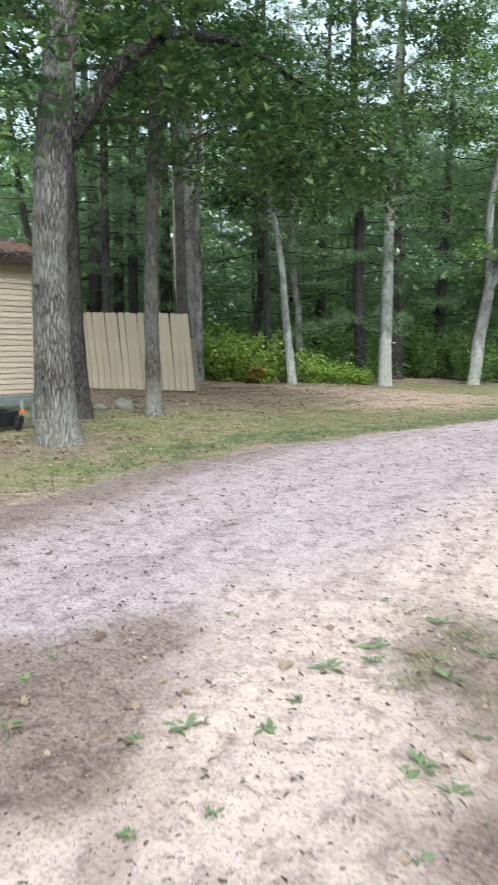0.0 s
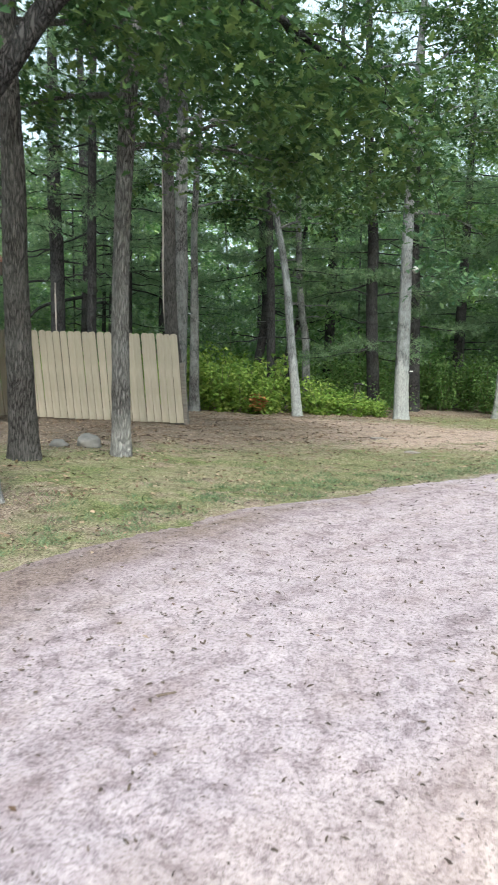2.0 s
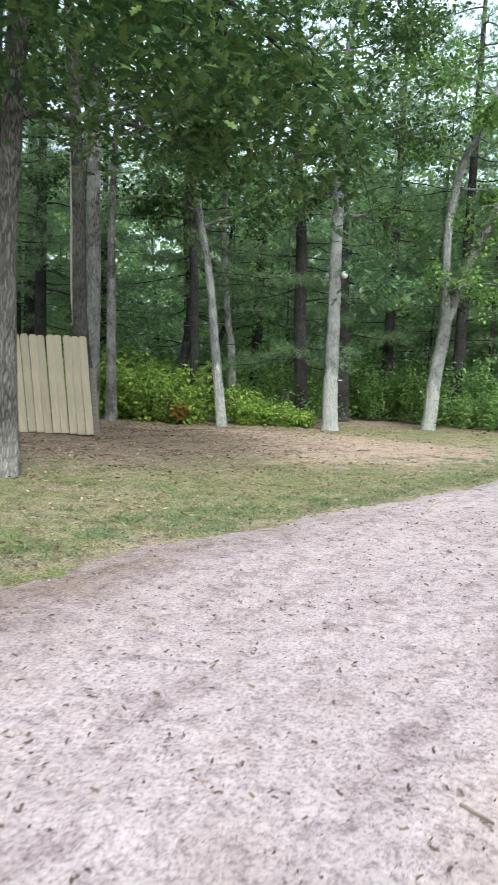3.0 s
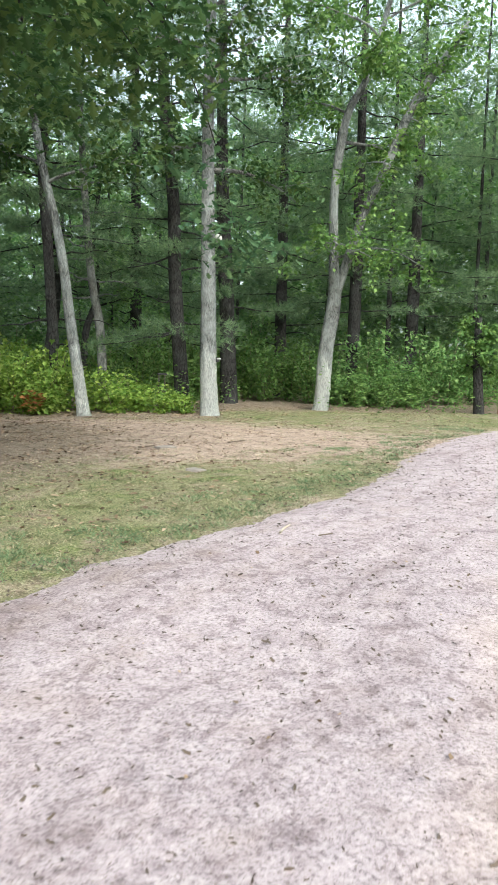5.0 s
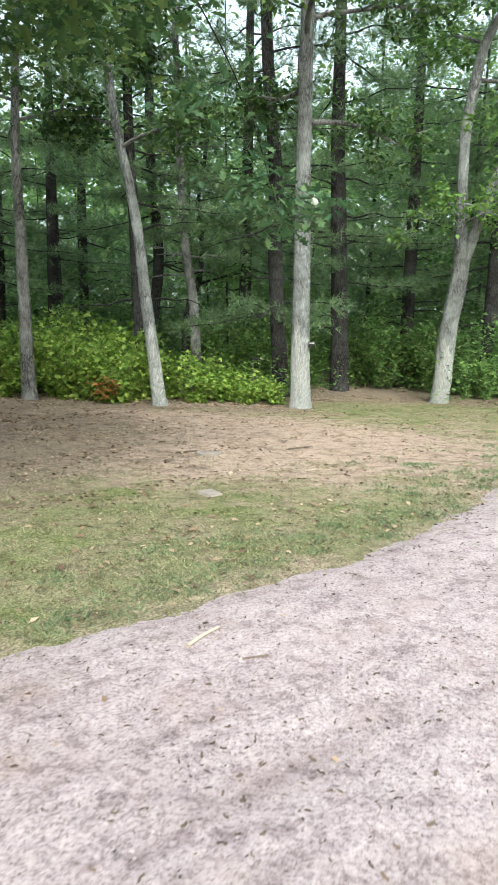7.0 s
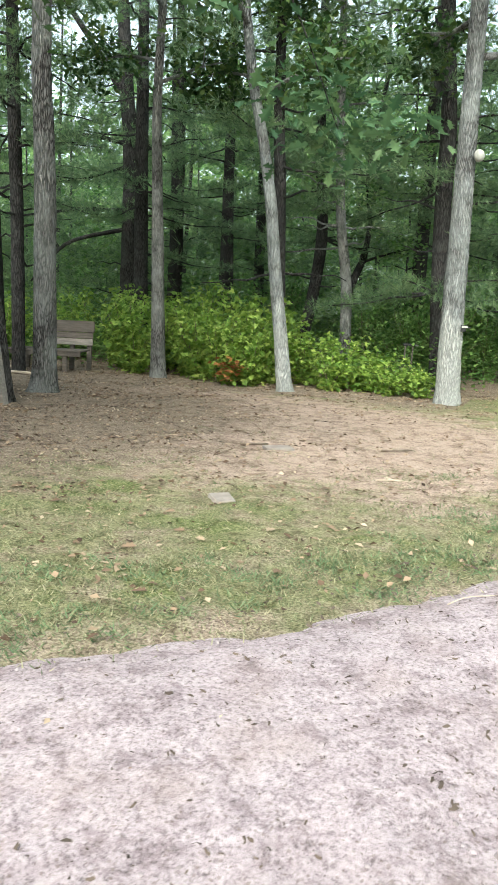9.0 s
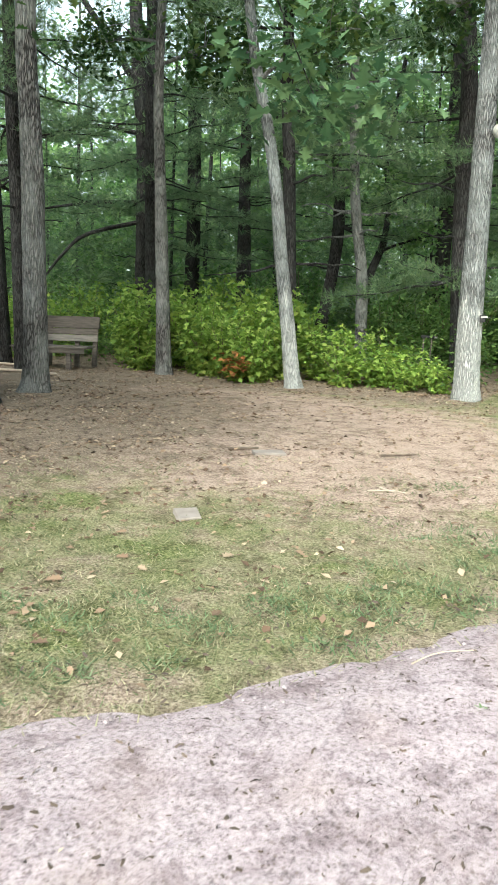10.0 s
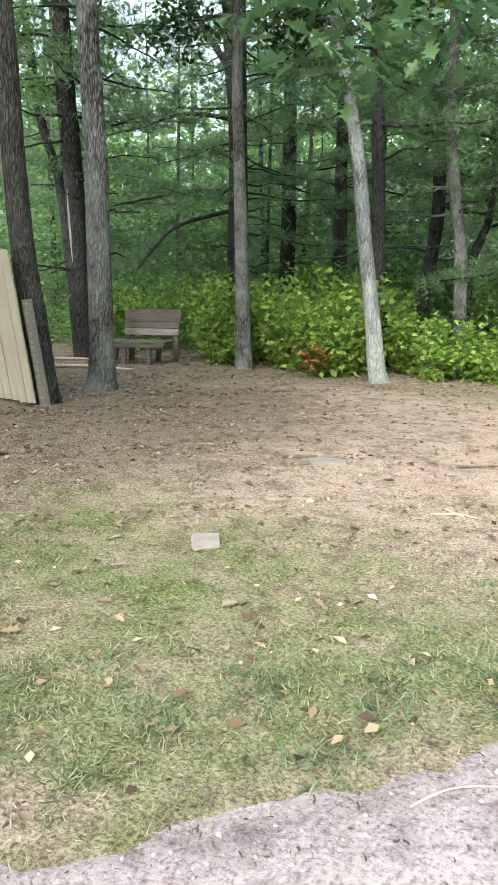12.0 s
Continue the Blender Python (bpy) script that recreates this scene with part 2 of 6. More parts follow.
GRASS = m_leaf("grass", [(0.1, (0.055, 0.10, 0.035)), (0.4, (0.175, 0.195, 0.095)), (0.7, (0.335, 0.315, 0.19)), (0.96, (0.52, 0.475, 0.34))], 0.2, 0.7)
WEED = m_leaf("weed_leaf", [(0.1, (0.075, 0.13, 0.06)), (0.5, (0.15, 0.22, 0.105)), (0.9, (0.27, 0.33, 0.185))], 0.3)
DRY_LEAF = m_leaf("dry_leaf", [(0.12, (0.035, 0.023, 0.016)), (0.4, (0.13, 0.08, 0.052)), (0.7, (0.36, 0.26, 0.175)), (0.92, (0.62, 0.52, 0.39))], 0.1, 0.8)
PALE_DRY_LEAF = m_leaf("pale_dry_leaf", [(0.1, (0.10, 0.06, 0.04)), (0.45, (0.24, 0.165, 0.11)), (0.88, (0.42, 0.33, 0.235))], 0.15, 0.8)
PEBBLE = m_leaf("pebbles", [(0.08, (0.10, 0.085, 0.085)), (0.3, (0.26, 0.22, 0.225)), (0.7, (0.38, 0.325, 0.34)), (0.95, (0.45, 0.39, 0.405))], 0.0, 0.9)
TAN_FENCE = m_plain("tan_fence_paint", (0.42, 0.38, 0.30), (0.52, 0.475, 0.39), 2.5, 0.75, stretch=(6, 6, 1))
TAN_SIDING = m_plain("tan_siding_paint", (0.37, 0.33, 0.265), (0.45, 0.405, 0.33), 2.0, 0.6, stretch=(1, 1, 5))
TAN_TRIM = m_plain("tan_trim_paint", (0.36, 0.325, 0.26), (0.43, 0.39, 0.32), 3, 0.55)
DARK_FASCIA = m_plain("dark_fascia", (0.030, 0.022, 0.018), (0.065, 0.05, 0.042), 4, 0.7)
SHINGLE = m_plain("red_shingle", (0.12, 0.05, 0.038), (0.30, 0.14, 0.10), 9, 0.9, rel=0.5, dist=0.01)
GLASS = m_plain("dark_glass", (0.012, 0.012, 0.014), (0.022, 0.02, 0.022), 2, 0.08, rel=0.02, spec=0.6)
GALVANISED = m_plain("galvanised_steel", (0.45, 0.48, 0.50), (0.62, 0.65, 0.67), 5, 0.42, 0.85, rel=0.1)
ALUMINIUM = m_plain("brushed_aluminium", (0.50, 0.53, 0.56), (0.62, 0.65, 0.68), 2, 0.38, 0.9, stretch=(1, 8, 8), rel=0.1)
BLACK = m_plain("black_rubber", (0.010, 0.010, 0.011), (0.022, 0.022, 0.024), 8, 0.6)
ORANGE = m_plain("orange_board", (0.80, 0.20, 0.03), (0.86, 0.25, 0.05), 3, 0.45)
GREY_BOARD = m_plain("grey_board", (0.45, 0.48, 0.51), (0.55, 0.58, 0.60), 3, 0.5)
DARK_GREY = m_plain("dark_grey_deck", (0.13, 0.15, 0.165), (0.18, 0.20, 0.21), 6, 0.7)
REFLECTOR = m_plain("amber_reflector", (0.75, 0.18, 0.02), (0.8, 0.22, 0.03), 6, 0.25)
OLD_WOOD = m_plain("weathered_wood", (0.075, 0.064, 0.056), (0.17, 0.15, 0.133), 3, 0.9, stretch=(1.5, 14, 14), rel=0.6, dist=0.006)
PALE_WOOD = m_plain("bleached_wood", (0.17, 0.155, 0.14), (0.33, 0.305, 0.28), 3, 0.9, stretch=(1.5, 14, 14), rel=0.6, dist=0.006)
STONE = m_plain("field_stone", (0.13, 0.127, 0.12), (0.26, 0.25, 0.235), 5, 0.9, rel=0.5, dist=0.01)
SLAB = m_plain("pale_slab", (0.23, 0.20, 0.18), (0.34, 0.30, 0.275), 8, 0.9, rel=0.4)
TWIG = m_plain("twig_wood", (0.10, 0.075, 0.06), (0.24, 0.19, 0.15), 12, 0.9)
CRUMB = m_plain("bark_crumb", (0.05, 0.038, 0.032), (0.17, 0.13, 0.105), 9, 0.95)
PALE_TWIG = m_plain("pale_twig", (0.40, 0.33, 0.26), (0.55, 0.47, 0.39), 12, 0.9)
NEST = m_plain("pale_nest", (0.30, 0.31, 0.29), (0.44, 0.45, 0.42), 14, 0.9, rel=0.5, dist=0.008)
RUST_WOOD = m_plain("reddish_post", (0.16, 0.075, 0.04), (0.28, 0.14, 0.08), 5, 0.9)

# ---- mesh helpers ----
RNG = np.random.default_rng(7)


def link(name, mesh, mat, parent=None, label="", smooth=False):
    mesh.materials.append(mat)
    if smooth:
        mesh.polygons.foreach_set("use_smooth", np.ones(len(mesh.polygons), dtype=bool))
    ob = new(name, mesh)
    if parent is not None:
        ob.parent = parent
    if label:
        tagged(ob, label)
    return ob


def part(name, bm, mat, parent, label="", smooth=False):
    mesh = bpy.data.meshes.new(name)
    bm.to_mesh(mesh)
    bm.free()
    return link(name, mesh, mat, parent, label, smooth)


def thing(name, m, label, category, group="", kind=""):
    ob = new(name)
    ob.empty_display_size = 0.1
    ob.matrix_basis = m
    return tagged(ob, label, category, group, kind)


def box(bm, x0, x1, y0, y1, z0, z1, bev=0.0, m=None):
    r = bmesh.ops.create_cube(bm, size=1.0)
    vs = r["verts"]
    for v in vs:
        v.co = Vector((x0 + (v.co.x + 0.5) * (x1 - x0), y0 + (v.co.y + 0.5) * (y1 - y0), z0 + (v.co.z + 0.5) * (z1 - z0)))
    if m is not None:
        bmesh.ops.transform(bm, matrix=m, verts=vs)
    if bev > 0:
        es = list({e for v in vs for e in v.link_edges})
        bmesh.ops.bevel(bm, geom=es, offset=bev, segments=2, affect="EDGES", profile=0.5)


def boxed(name, mat, parent, x0, x1, y0, y1, z0, z1, bev=0.004, label="", m=None):
    bm = bmesh.new()
    box(bm, x0, x1, y0, y1, z0, z1, bev, m)
    return part(name, bm, mat, parent, label)


def raw_mesh(name, verts, loops, starts, totals):
    me = bpy.data.meshes.new(name)
    me.vertices.add(len(verts))
    me.vertices.foreach_set("co", np.asarray(verts, dtype=np.float32).ravel())
    me.loops.add(len(loops))
    me.loops.foreach_set("vertex_index", np.asarray(loops, dtype=np.int32))
    me.polygons.add(len(starts))
    me.polygons.foreach_set("loop_start", np.asarray(starts, dtype=np.int32))
    me.polygons.foreach_set("loop_total", np.asarray(totals, dtype=np.int32))
    me.update(calc_edges=True)
    return me


def smooth_path(pts, step):
    """Catmull-Rom through rows of numbers, sampled about every step."""
    p = np.asarray(pts, dtype=float)
    p = np.vstack([2 * p[0] - p[1], p, 2 * p[-1] - p[-2]])
    out = []
    for i in range(1, len(p) - 2):
        n = max(2, int(np.linalg.norm(p[i + 1, :3] - p[i, :3]) / step))
        t = np.linspace(0, 1, n, endpoint=False)[:, None]
        a, b, c, d = p[i - 1], p[i], p[i + 1], p[i + 2]
        out.append(0.5 * (2 * b + (c - a) * t + (2 * a - 5 * b + 4 * c - d) * t**2 + (3 * b - a - 3 * c + d) * t**3))
    return np.vstack(out + [p[-2][None]])


def tube_data(path, segs, rough=0.0, seed=0, flare=0.0):
    """Verts and quads of a tube along rows x, y, z, radius."""
    rng = np.random.default_rng(seed)
    n = len(path)
    d = np.gradient(path[:, :3], axis=0)
    d /= np.linalg.norm(d, axis=1)[:, None] + 1e-9
    ref = np.where(np.abs(d[:, 2:3]) > 0.8, np.array([[1.0, 0, 0]]), np.array([[0, 0, 1.0]]))
    if abs(d[:, 2].mean()) > 0.5:
        ref = np.tile([[1.0, 0, 0]], (n, 1))
    else:
        ref = np.tile([[0, 0.02, 1.0]], (n, 1))
    u = np.cross(ref, d)
    u /= np.linalg.norm(u, axis=1)[:, None] + 1e-9
    w = np.cross(d, u)
    a = np.linspace(0, 2 * np.pi, segs, endpoint=False)
    r = np.repeat(path[:, 3][:, None], segs, 1)
    if rough:
        lobes = sum(np.sin(a * k + rng.uniform(0, 6.28)) * rng.uniform(0.3, 1) / k for k in (2, 3, 5))
        wander = np.cumsum(rng.normal(0, 0.25, (n, 1)), 0)
        ribs = np.sin(a[None] * max(6, segs // 3) + wander) * 0.5
        r = r * (1 + rough * (lobes[None] * 0.6 + ribs + rng.normal(0, 0.35, r.shape)))
    if flare:
        along = np.concatenate([[0], np.cumsum(np.linalg.norm(np.diff(path[:, :3], axis=0), axis=1))])
        root = np.maximum(0, np.sin(a * 4 + rng.uniform(0, 6)) * 0.5 + np.sin(a * 3 + rng.uniform(0, 6)) * 0.5)
        r = r * (1 + np.exp(-along / 0.16)[:, None] * flare * (0.35 + root[None]))
    v = path[:, None, :3] + r[..., None] * (np.cos(a)[None, :, None] * u[:, None] + np.sin(a)[None, :, None] * w[:, None])
    v = v.reshape(-1, 3)
    i, j = np.meshgrid(np.arange(n - 1), np.arange(segs), indexing="ij")
    k = (j + 1) % segs
    f = np.stack([i * segs + j, i * segs + k, (i + 1) * segs + k, (i + 1) * segs + j], -1).reshape(-1, 4)
    return v, f


def tubes_mesh(name, paths, segs, rough=0.0, seed=0, flare=0.0):
    vs, fs, off = [], [], 0
    for q, path in enumerate(paths):
        v, f = tube_data(path, segs, rough, seed + q, flare)
        vs.append(v)
        fs.append(f + off)
        off += len(v)
    v, f = np.vstack(vs), np.vstack(fs)
    return raw_mesh(name, v, f.ravel(), np.arange(len(f)) * 4, np.full(len(f), 4))


def turn_matrices(yaw, tilt, roll):
    cy, sy, ct, st, cr, sr = np.cos(yaw), np.sin(yaw), np.cos(tilt), np.sin(tilt), np.cos(roll), np.sin(roll)
    o, z = np.ones_like(yaw), np.zeros_like(yaw)

    def mat3(rows):
        return np.stack([np.stack(r, -1) for r in rows], -2)
    a = mat3(((cy, -sy, z), (sy, cy, z), (z, z, o)))
    b = mat3(((o, z, z), (z, ct, -st), (z, st, ct)))
    c = mat3(((cr, z, sr), (z, o, z), (-sr, z, cr)))
    return a @ b @ c


def scatter_mesh(name, places, sizes, shape, tilt=(-0.5, 0.5), roll=0.5, yaw=None, seed=1):
    """One mesh of many small alike pieces; shape: verts and faces of one piece, y along its length."""
    rng = np.random.default_rng(seed)
    tv, tf = np.asarray(shape[0], dtype=float), shape[1]
    n, k = len(places), len(tv)
    yaws = rng.uniform(0, 2 * np.pi, n) if yaw is None else yaw
    rot = turn_matrices(yaws, rng.uniform(*tilt, n), rng.normal(0, roll, n))
    v = np.einsum("nij,kj->nki", rot, tv) * np.asarray(sizes)[:, None, None] + np.asarray(places)[:, None]
    tl = np.concatenate([np.asarray(f) for f in tf])
    tt = np.array([len(f) for f in tf])
    ts = np.concatenate([[0], np.cumsum(tt)[:-1]])
    loops = (tl[None] + (np.arange(n) * k)[:, None]).ravel()
    starts = (ts[None] + (np.arange(n) * len(tl))[:, None]).ravel()
    return raw_mesh(name, v.reshape(-1, 3), loops, starts, np.tile(tt, n))


# leaf shapes, one unit long, folded along the midrib
PLAIN_LEAF = ([(0, 0, 0), (0.3, 0.45, 0.07), (0, 1, -0.06), (-0.3, 0.45, 0.07)], [(0, 1, 2), (0, 2, 3)])
_half = [(0.05, 0.12), (0.20, 0.22), (0.10, 0.34), (0.34, 0.50), (0.14, 0.60), (0.30, 0.78), (0.10, 0.84)]
LOBED_LEAF = ([(0, 0, 0)] + [(x, y, x * 0.25) for x, y in _half] + [(0, 1, -0.05)] + [(-x, y, x * 0.25) for x, y in reversed(_half)],
              [tuple(range(9)), (0,) + tuple(range(8, 16))])
_nv, _nf = [], []
for _i in range(11):
    _a, _e = _i * 2.399, 0.25 + 0.85 * ((_i * 0.618) % 1)
    _d = Vector((math.cos(_a) * math.sin(_e), math.cos(_e), math.sin(_a) * math.sin(_e)))
    _s = _d.cross(Vector((0.3, 0.2, 1))).normalized() * 0.034
    _nv += [tuple(_s), tuple(_d), tuple(-_s)]
    _nf.append((3 * _i, 3 * _i + 1, 3 * _i + 2))
TUFT = (_nv, _nf)
_lobe = [(0.10, 0.06), (0.40, -0.02), (0.30, 0.20), (0.56, 0.46), (0.30, 0.48), (0.24, 0.62), (0.10, 0.72)]
MAPLE_SHAPE = ([(0, 0.1, 0)] + [(x, y, x * 0.22) for x, y in _lobe] + [(0, 1, -0.10)] + [(-x, y, x * 0.22) for x, y in reversed(_lobe)],
               [tuple(range(9)), (0,) + tuple(range(8, 16))])
BLADE = ([(-0.06, 0, 0), (0.06, 0, 0), (0.05, 0.5, 0.06), (0, 1, 0.3), (-0.05, 0.5, 0.06)], [(0, 1, 2, 3, 4)])
CHIP = ([(0.5, 0, 0), (0, 0.4, 0), (-0.5, 0, 0), (0, -0.4, 0), (0.05, 0.05, 0.35)], [(0, 1, 4), (1, 2, 4), (2, 3, 4), (3, 0, 4)])


def step(a, b, x):
    t = np.clip((x - a) / (b - a), 0, 1)
    return t * t * (3 - 2 * t)


def ground_z(x, y):
    """Height of the ground: almost level, with a shallow dip in the lawn and a slight rise at the woods' edge."""
    x, y = np.asarray(x, dtype=float), np.asarray(y, dtype=float)
    z = -0.09 * np.exp(-((x - 2.6) ** 2 + (y - 15.6) ** 2) / 7.0) - 0.09 * np.exp(-((x - 0.4) ** 2 + (y - 3.2) ** 2) / 6.0)
    z = z + 0.07 * step(1.5, -2.5, x) * step(6, 10, y) * (1 - step(18.5, 21, y)) + 0.04 * np.exp(-((x - 4.5) ** 2 + (y - 12.4) ** 2) / 3.0)
    far = step(40, 90, np.hypot(x - 2, y - 10))
    return z + 0.012 * np.sin(x * 2.1 + 0.7 * y) * np.sin(y * 1.7 - 0.4 * x) * (1 - far)


def gz(x, y):
    return float(ground_z(x, y))

# ---- ground and road ----
EDGE = smooth_path([(-7.5, -9, 0), (-4.6, -1.5, 0), (-2.9, 3.2, 0), (-1.85, 5.4, 0), (-0.84, 7.4, 0), (0.07, 8.85, 0), (1.14, 10.0, 0), (2.1, 11.05, 0), (2.95, 11.85, 0),
                    (3.62, 12.5, 0), (4.12, 13.15, 0), (4.66, 13.95, 0), (5.55, 15.45, 0), (7.3, 17.7, 0), (9.3, 19.4, 0), (13, 21.6, 0), (20, 24.5, 0), (34, 29, 0)], 0.05)[:, :2]


def road_side(x, y):
    """Metres from the road's edge, positive on the lawn's side."""
    x, y = np.atleast_1d(np.asarray(x, dtype=float)), np.atleast_1d(np.asarray(y, dtype=float))
    e, t = EDGE[::4], np.gradient(EDGE[::4], axis=0)
    t = t / np.linalg.norm(t, axis=1)[:, None]
    out = np.empty(len(x))
    for a in range(0, len(x), 4000):
        dx, dy = x[a:a + 4000, None] - e[None, :, 0], y[a:a + 4000, None] - e[None, :, 1]
        i = np.argmin(dx**2 + dy**2, axis=1)
        q = np.arange(len(i))
        out[a:a + 4000] = np.hypot(dx[q, i], dy[q, i]) * np.sign(t[i, 0] * dy[q, i] - t[i, 1] * dx[q, i])
    return out


def axis_steps(lo, hi, fine_lo, fine_hi, fine):
    mid = np.arange(fine_lo, fine_hi + 1e-6, fine)
    grow = np.cumsum(0.3 * 1.35 ** np.arange(40))
    return np.concatenate([(fine_lo - grow[fine_lo - grow > lo])[::-1], mid, fine_hi + grow[fine_hi + grow < hi]])


def make_ground():
    xs, ys = axis_steps(-1500, 1500, -9, 13, 0.14), axis_steps(-1500, 1500, -1, 30, 0.14)
    X, Y = np.meshgrid(xs, ys)
    x, y = X.ravel(), Y.ravel()
    rng = np.random.default_rng(3)
    z = ground_z(x, y) + rng.normal(0, 0.006, len(x)) * (np.hypot(x - 2, y - 12) < 25)
    n, m = len(ys), len(xs)
    i, j = np.meshgrid(np.arange(n - 1), np.arange(m - 1), indexing="ij")
    f = np.stack([i * m + j, i * m + j + 1, (i + 1) * m + j + 1, (i + 1) * m + j], -1).reshape(-1, 4)
    me = raw_mesh("ground", np.stack([x, y, z], 1), f.ravel(), np.arange(len(f)) * 4, np.full(len(f), 4))
    # cover: red = bare soil, green = leaf litter
    s = road_side(x, y)
    bare = 0.75 * np.exp(-(((x - 2.6) / 3.4) ** 2 + ((y - 17.6) / 2.2) ** 2)) + 0.6 * np.exp(-(((x + 0.3) / 2.2) ** 2 + ((y - 19) / 1.6) ** 2))
    bare = np.clip(bare + 0.12 * np.exp(-(s / 0.35) ** 2), 0, 1)
    wood = np.maximum(step(20.4, 22.6, y - 0.16 * (x - 2) * (x > 2)), step(-0.8, -3.0, x) * step(11.5, 13.5, y))
    wood = np.maximum(wood, 0.75 * np.exp(-(((x + 0.6) / 1.7) ** 2 + ((y - 16.6) / 3.0) ** 2)))
    wood = np.maximum(wood, 0.45 * np.exp(-(((x + 2.2) / 0.9) ** 2 + ((y - 8.2) / 0.9) ** 2)))
    wood = np.maximum(wood, 0.8 * step(11, 14, x))
    wood = np.where((x > 3.5) & (x < 11), wood * step(22.8, 24.5, y), wood)
    col = np.stack([bare, wood, 0 * bare, np.ones_like(bare)], 1).astype(np.float32)
    at = me.color_attributes.new("cover", "FLOAT_COLOR", "POINT")
    at.data.foreach_set("color", col.ravel())
    return tagged(link("ground", me, LAWN, smooth=True), "worn lawn with bare earth, leaf litter and thin dry grass", "ground", kind="structure")


# centre, half widths and strength of soil with litter and weeds, on the drive near the start of the walk
SOIL_PATCHES = ((-0.42, 3.15, 0.5, 0.30, 0.8), (0.05, 3.6, 0.28, 0.32, 0.45), (-0.2, 2.6, 0.42, 0.34, 0.75), (1.45, 3.4, 0.32, 0.6, 0.65), (1.4, 2.2, 0.36, 0.36, 0.85))


def make_road():
    """A gravel drive: its left edge frays into the lawn."""
    rng = np.random.default_rng(5)
    e = EDGE
    t = np.gradient(e, axis=0)
    t /= np.linalg.norm(t, axis=1)[:, None]
    nrm = np.stack([t[:, 1], -t[:, 0]], 1)
    fray = np.convolve(rng.normal(0, 1, len(e) + 60), np.ones(9) / 9, "same")[30:-30] * 0.10 + np.convolve(rng.normal(0, 1, len(e) + 200), np.ones(60) / 60, "same")[100:-100] * 0.5
    fray = 0.18 * fray + np.convolve(rng.normal(0, 1, len(e) + 20), np.ones(3) / 3, 'same')[10:-10] * 0.03
    near = np.clip(1 - np.abs(e[:, 1] - 8) / 40, 0.2, 1)
    width = 6.6 + 0.05 * np.abs(e[:, 1] - 6)
    cols = np.concatenate([[0, 0.02, 0.06], np.linspace(0.15, 1, 44) ** 1.3])
    P = e[:, None] + nrm[:, None] * (fray * near)[:, None, None] + nrm[:, None] * (cols[None, :, None] * width[:, None, None])
    x, y = P[..., 0].ravel(), P[..., 1].ravel()
    lift = np.where(cols == 0, -0.012, np.where(cols < 0.05, 0.004, 0.016))
    lift = np.where(cols > 0.995, -0.02, lift)
    rut = -0.016 * np.exp(-((cols - 0.22) / 0.04) ** 2) - 0.016 * np.exp(-((cols - 0.52) / 0.05) ** 2)
    z = ground_z(x, y) + np.tile(lift + 0.02 * (cols > 0.05) + rut * 0.8, len(e)) + rng.normal(0, 0.004, len(x)) * np.tile(cols > 0.03, len(e))
    n, m = len(e), len(cols)
    i, j = np.meshgrid(np.arange(n - 1), np.arange(m - 1), indexing="ij")
    f = np.stack([i * m + j, i * m + j + 1, (i + 1) * m + j + 1, (i + 1) * m + j], -1).reshape(-1, 4)
    me = raw_mesh("road", np.stack([x, y, z], 1), f.ravel(), np.arange(len(f)) * 4, np.full(len(f), 4))
    # soil and litter: in old wheel tracks and where the weeds grow
    lane = np.interp(np.arange(0, 7.0, 0.06), np.arange(0, 7.3, 0.3), rng.normal(0, 1, 25))
    across = np.tile(cols, n) * np.repeat(width, m)
    track = 0.16 * np.interp(across, np.arange(0, 7.0, 0.06), lane) * np.repeat(step(14, 3, e[:, 1]), m)
    soil = np.maximum(track, 0)
    for cx, cy, wx, wy, amount in SOIL_PATCHES:
        soil += amount * np.exp(-(((x - cx) / wx) ** 2 + ((y - cy) / wy) ** 2))
    soil += 0.5 * np.exp(-((across - 0.25) / 0.3) ** 2) * np.repeat(step(13, 6, e[:, 1]), m)
    at = me.attributes.new("soil", "FLOAT", "POINT")
    at.data.foreach_set("value", soil.astype(np.float32))
    along = np.concatenate([[0], np.cumsum(np.linalg.norm(np.diff(e, axis=0), axis=1))])
    lane_at = me.attributes.new("lane", "FLOAT_VECTOR", "POINT")
    lane_at.data.foreach_set("vector", np.column_stack([np.repeat(along, m), across, 0 * across]).astype(np.float32).ravel())
    ob = link("road", me, ROAD, smooth=True)
    return tagged(ob, "pinkish grey gravel drive with sandy patches", "road", kind="structure")


make_ground()
make_road()


# ---- trees ----
def limb_paths(rng, base, az, length, rise, r0, droop=0.0, subs=4):
    """A limb and its side branches as paths of x, y, z, radius."""
    d = np.array([math.cos(az), math.sin(az), 0.0])
    pts, p, up = [], np.array(base, dtype=float), rise
    n = 6
    for i in range(n + 1):
        pts.append((*p, r0 * (1 - 0.85 * i / n) + 0.003))
        side = np.array([-d[1], d[0], 0]) * rng.normal(0, 0.12)
        p = p + (d + side + np.array([0, 0, up])) * length / n
        up -= droop / n + rng.normal(0, 0.05)
    main = smooth_path(pts, 0.18)
    out = [main]
    for _ in range(subs):
        k = rng.integers(len(main) // 3, len(main) - 2)
        a2, l2 = az + rng.choice([-1, 1]) * rng.uniform(0.4, 1.1), length * rng.uniform(0.25, 0.5)
        q = main[k]
        end = q[:3] + np.array([math.cos(a2), math.sin(a2), rng.uniform(-0.35, 0.4)]) * l2
        mid = (q[:3] + end) / 2 + rng.normal(0, 0.06, 3)
        out.append(smooth_path([(*q[:3], q[3] * 0.6), (*mid, q[3] * 0.4), (*end, 0.004)], 0.2))
    return out


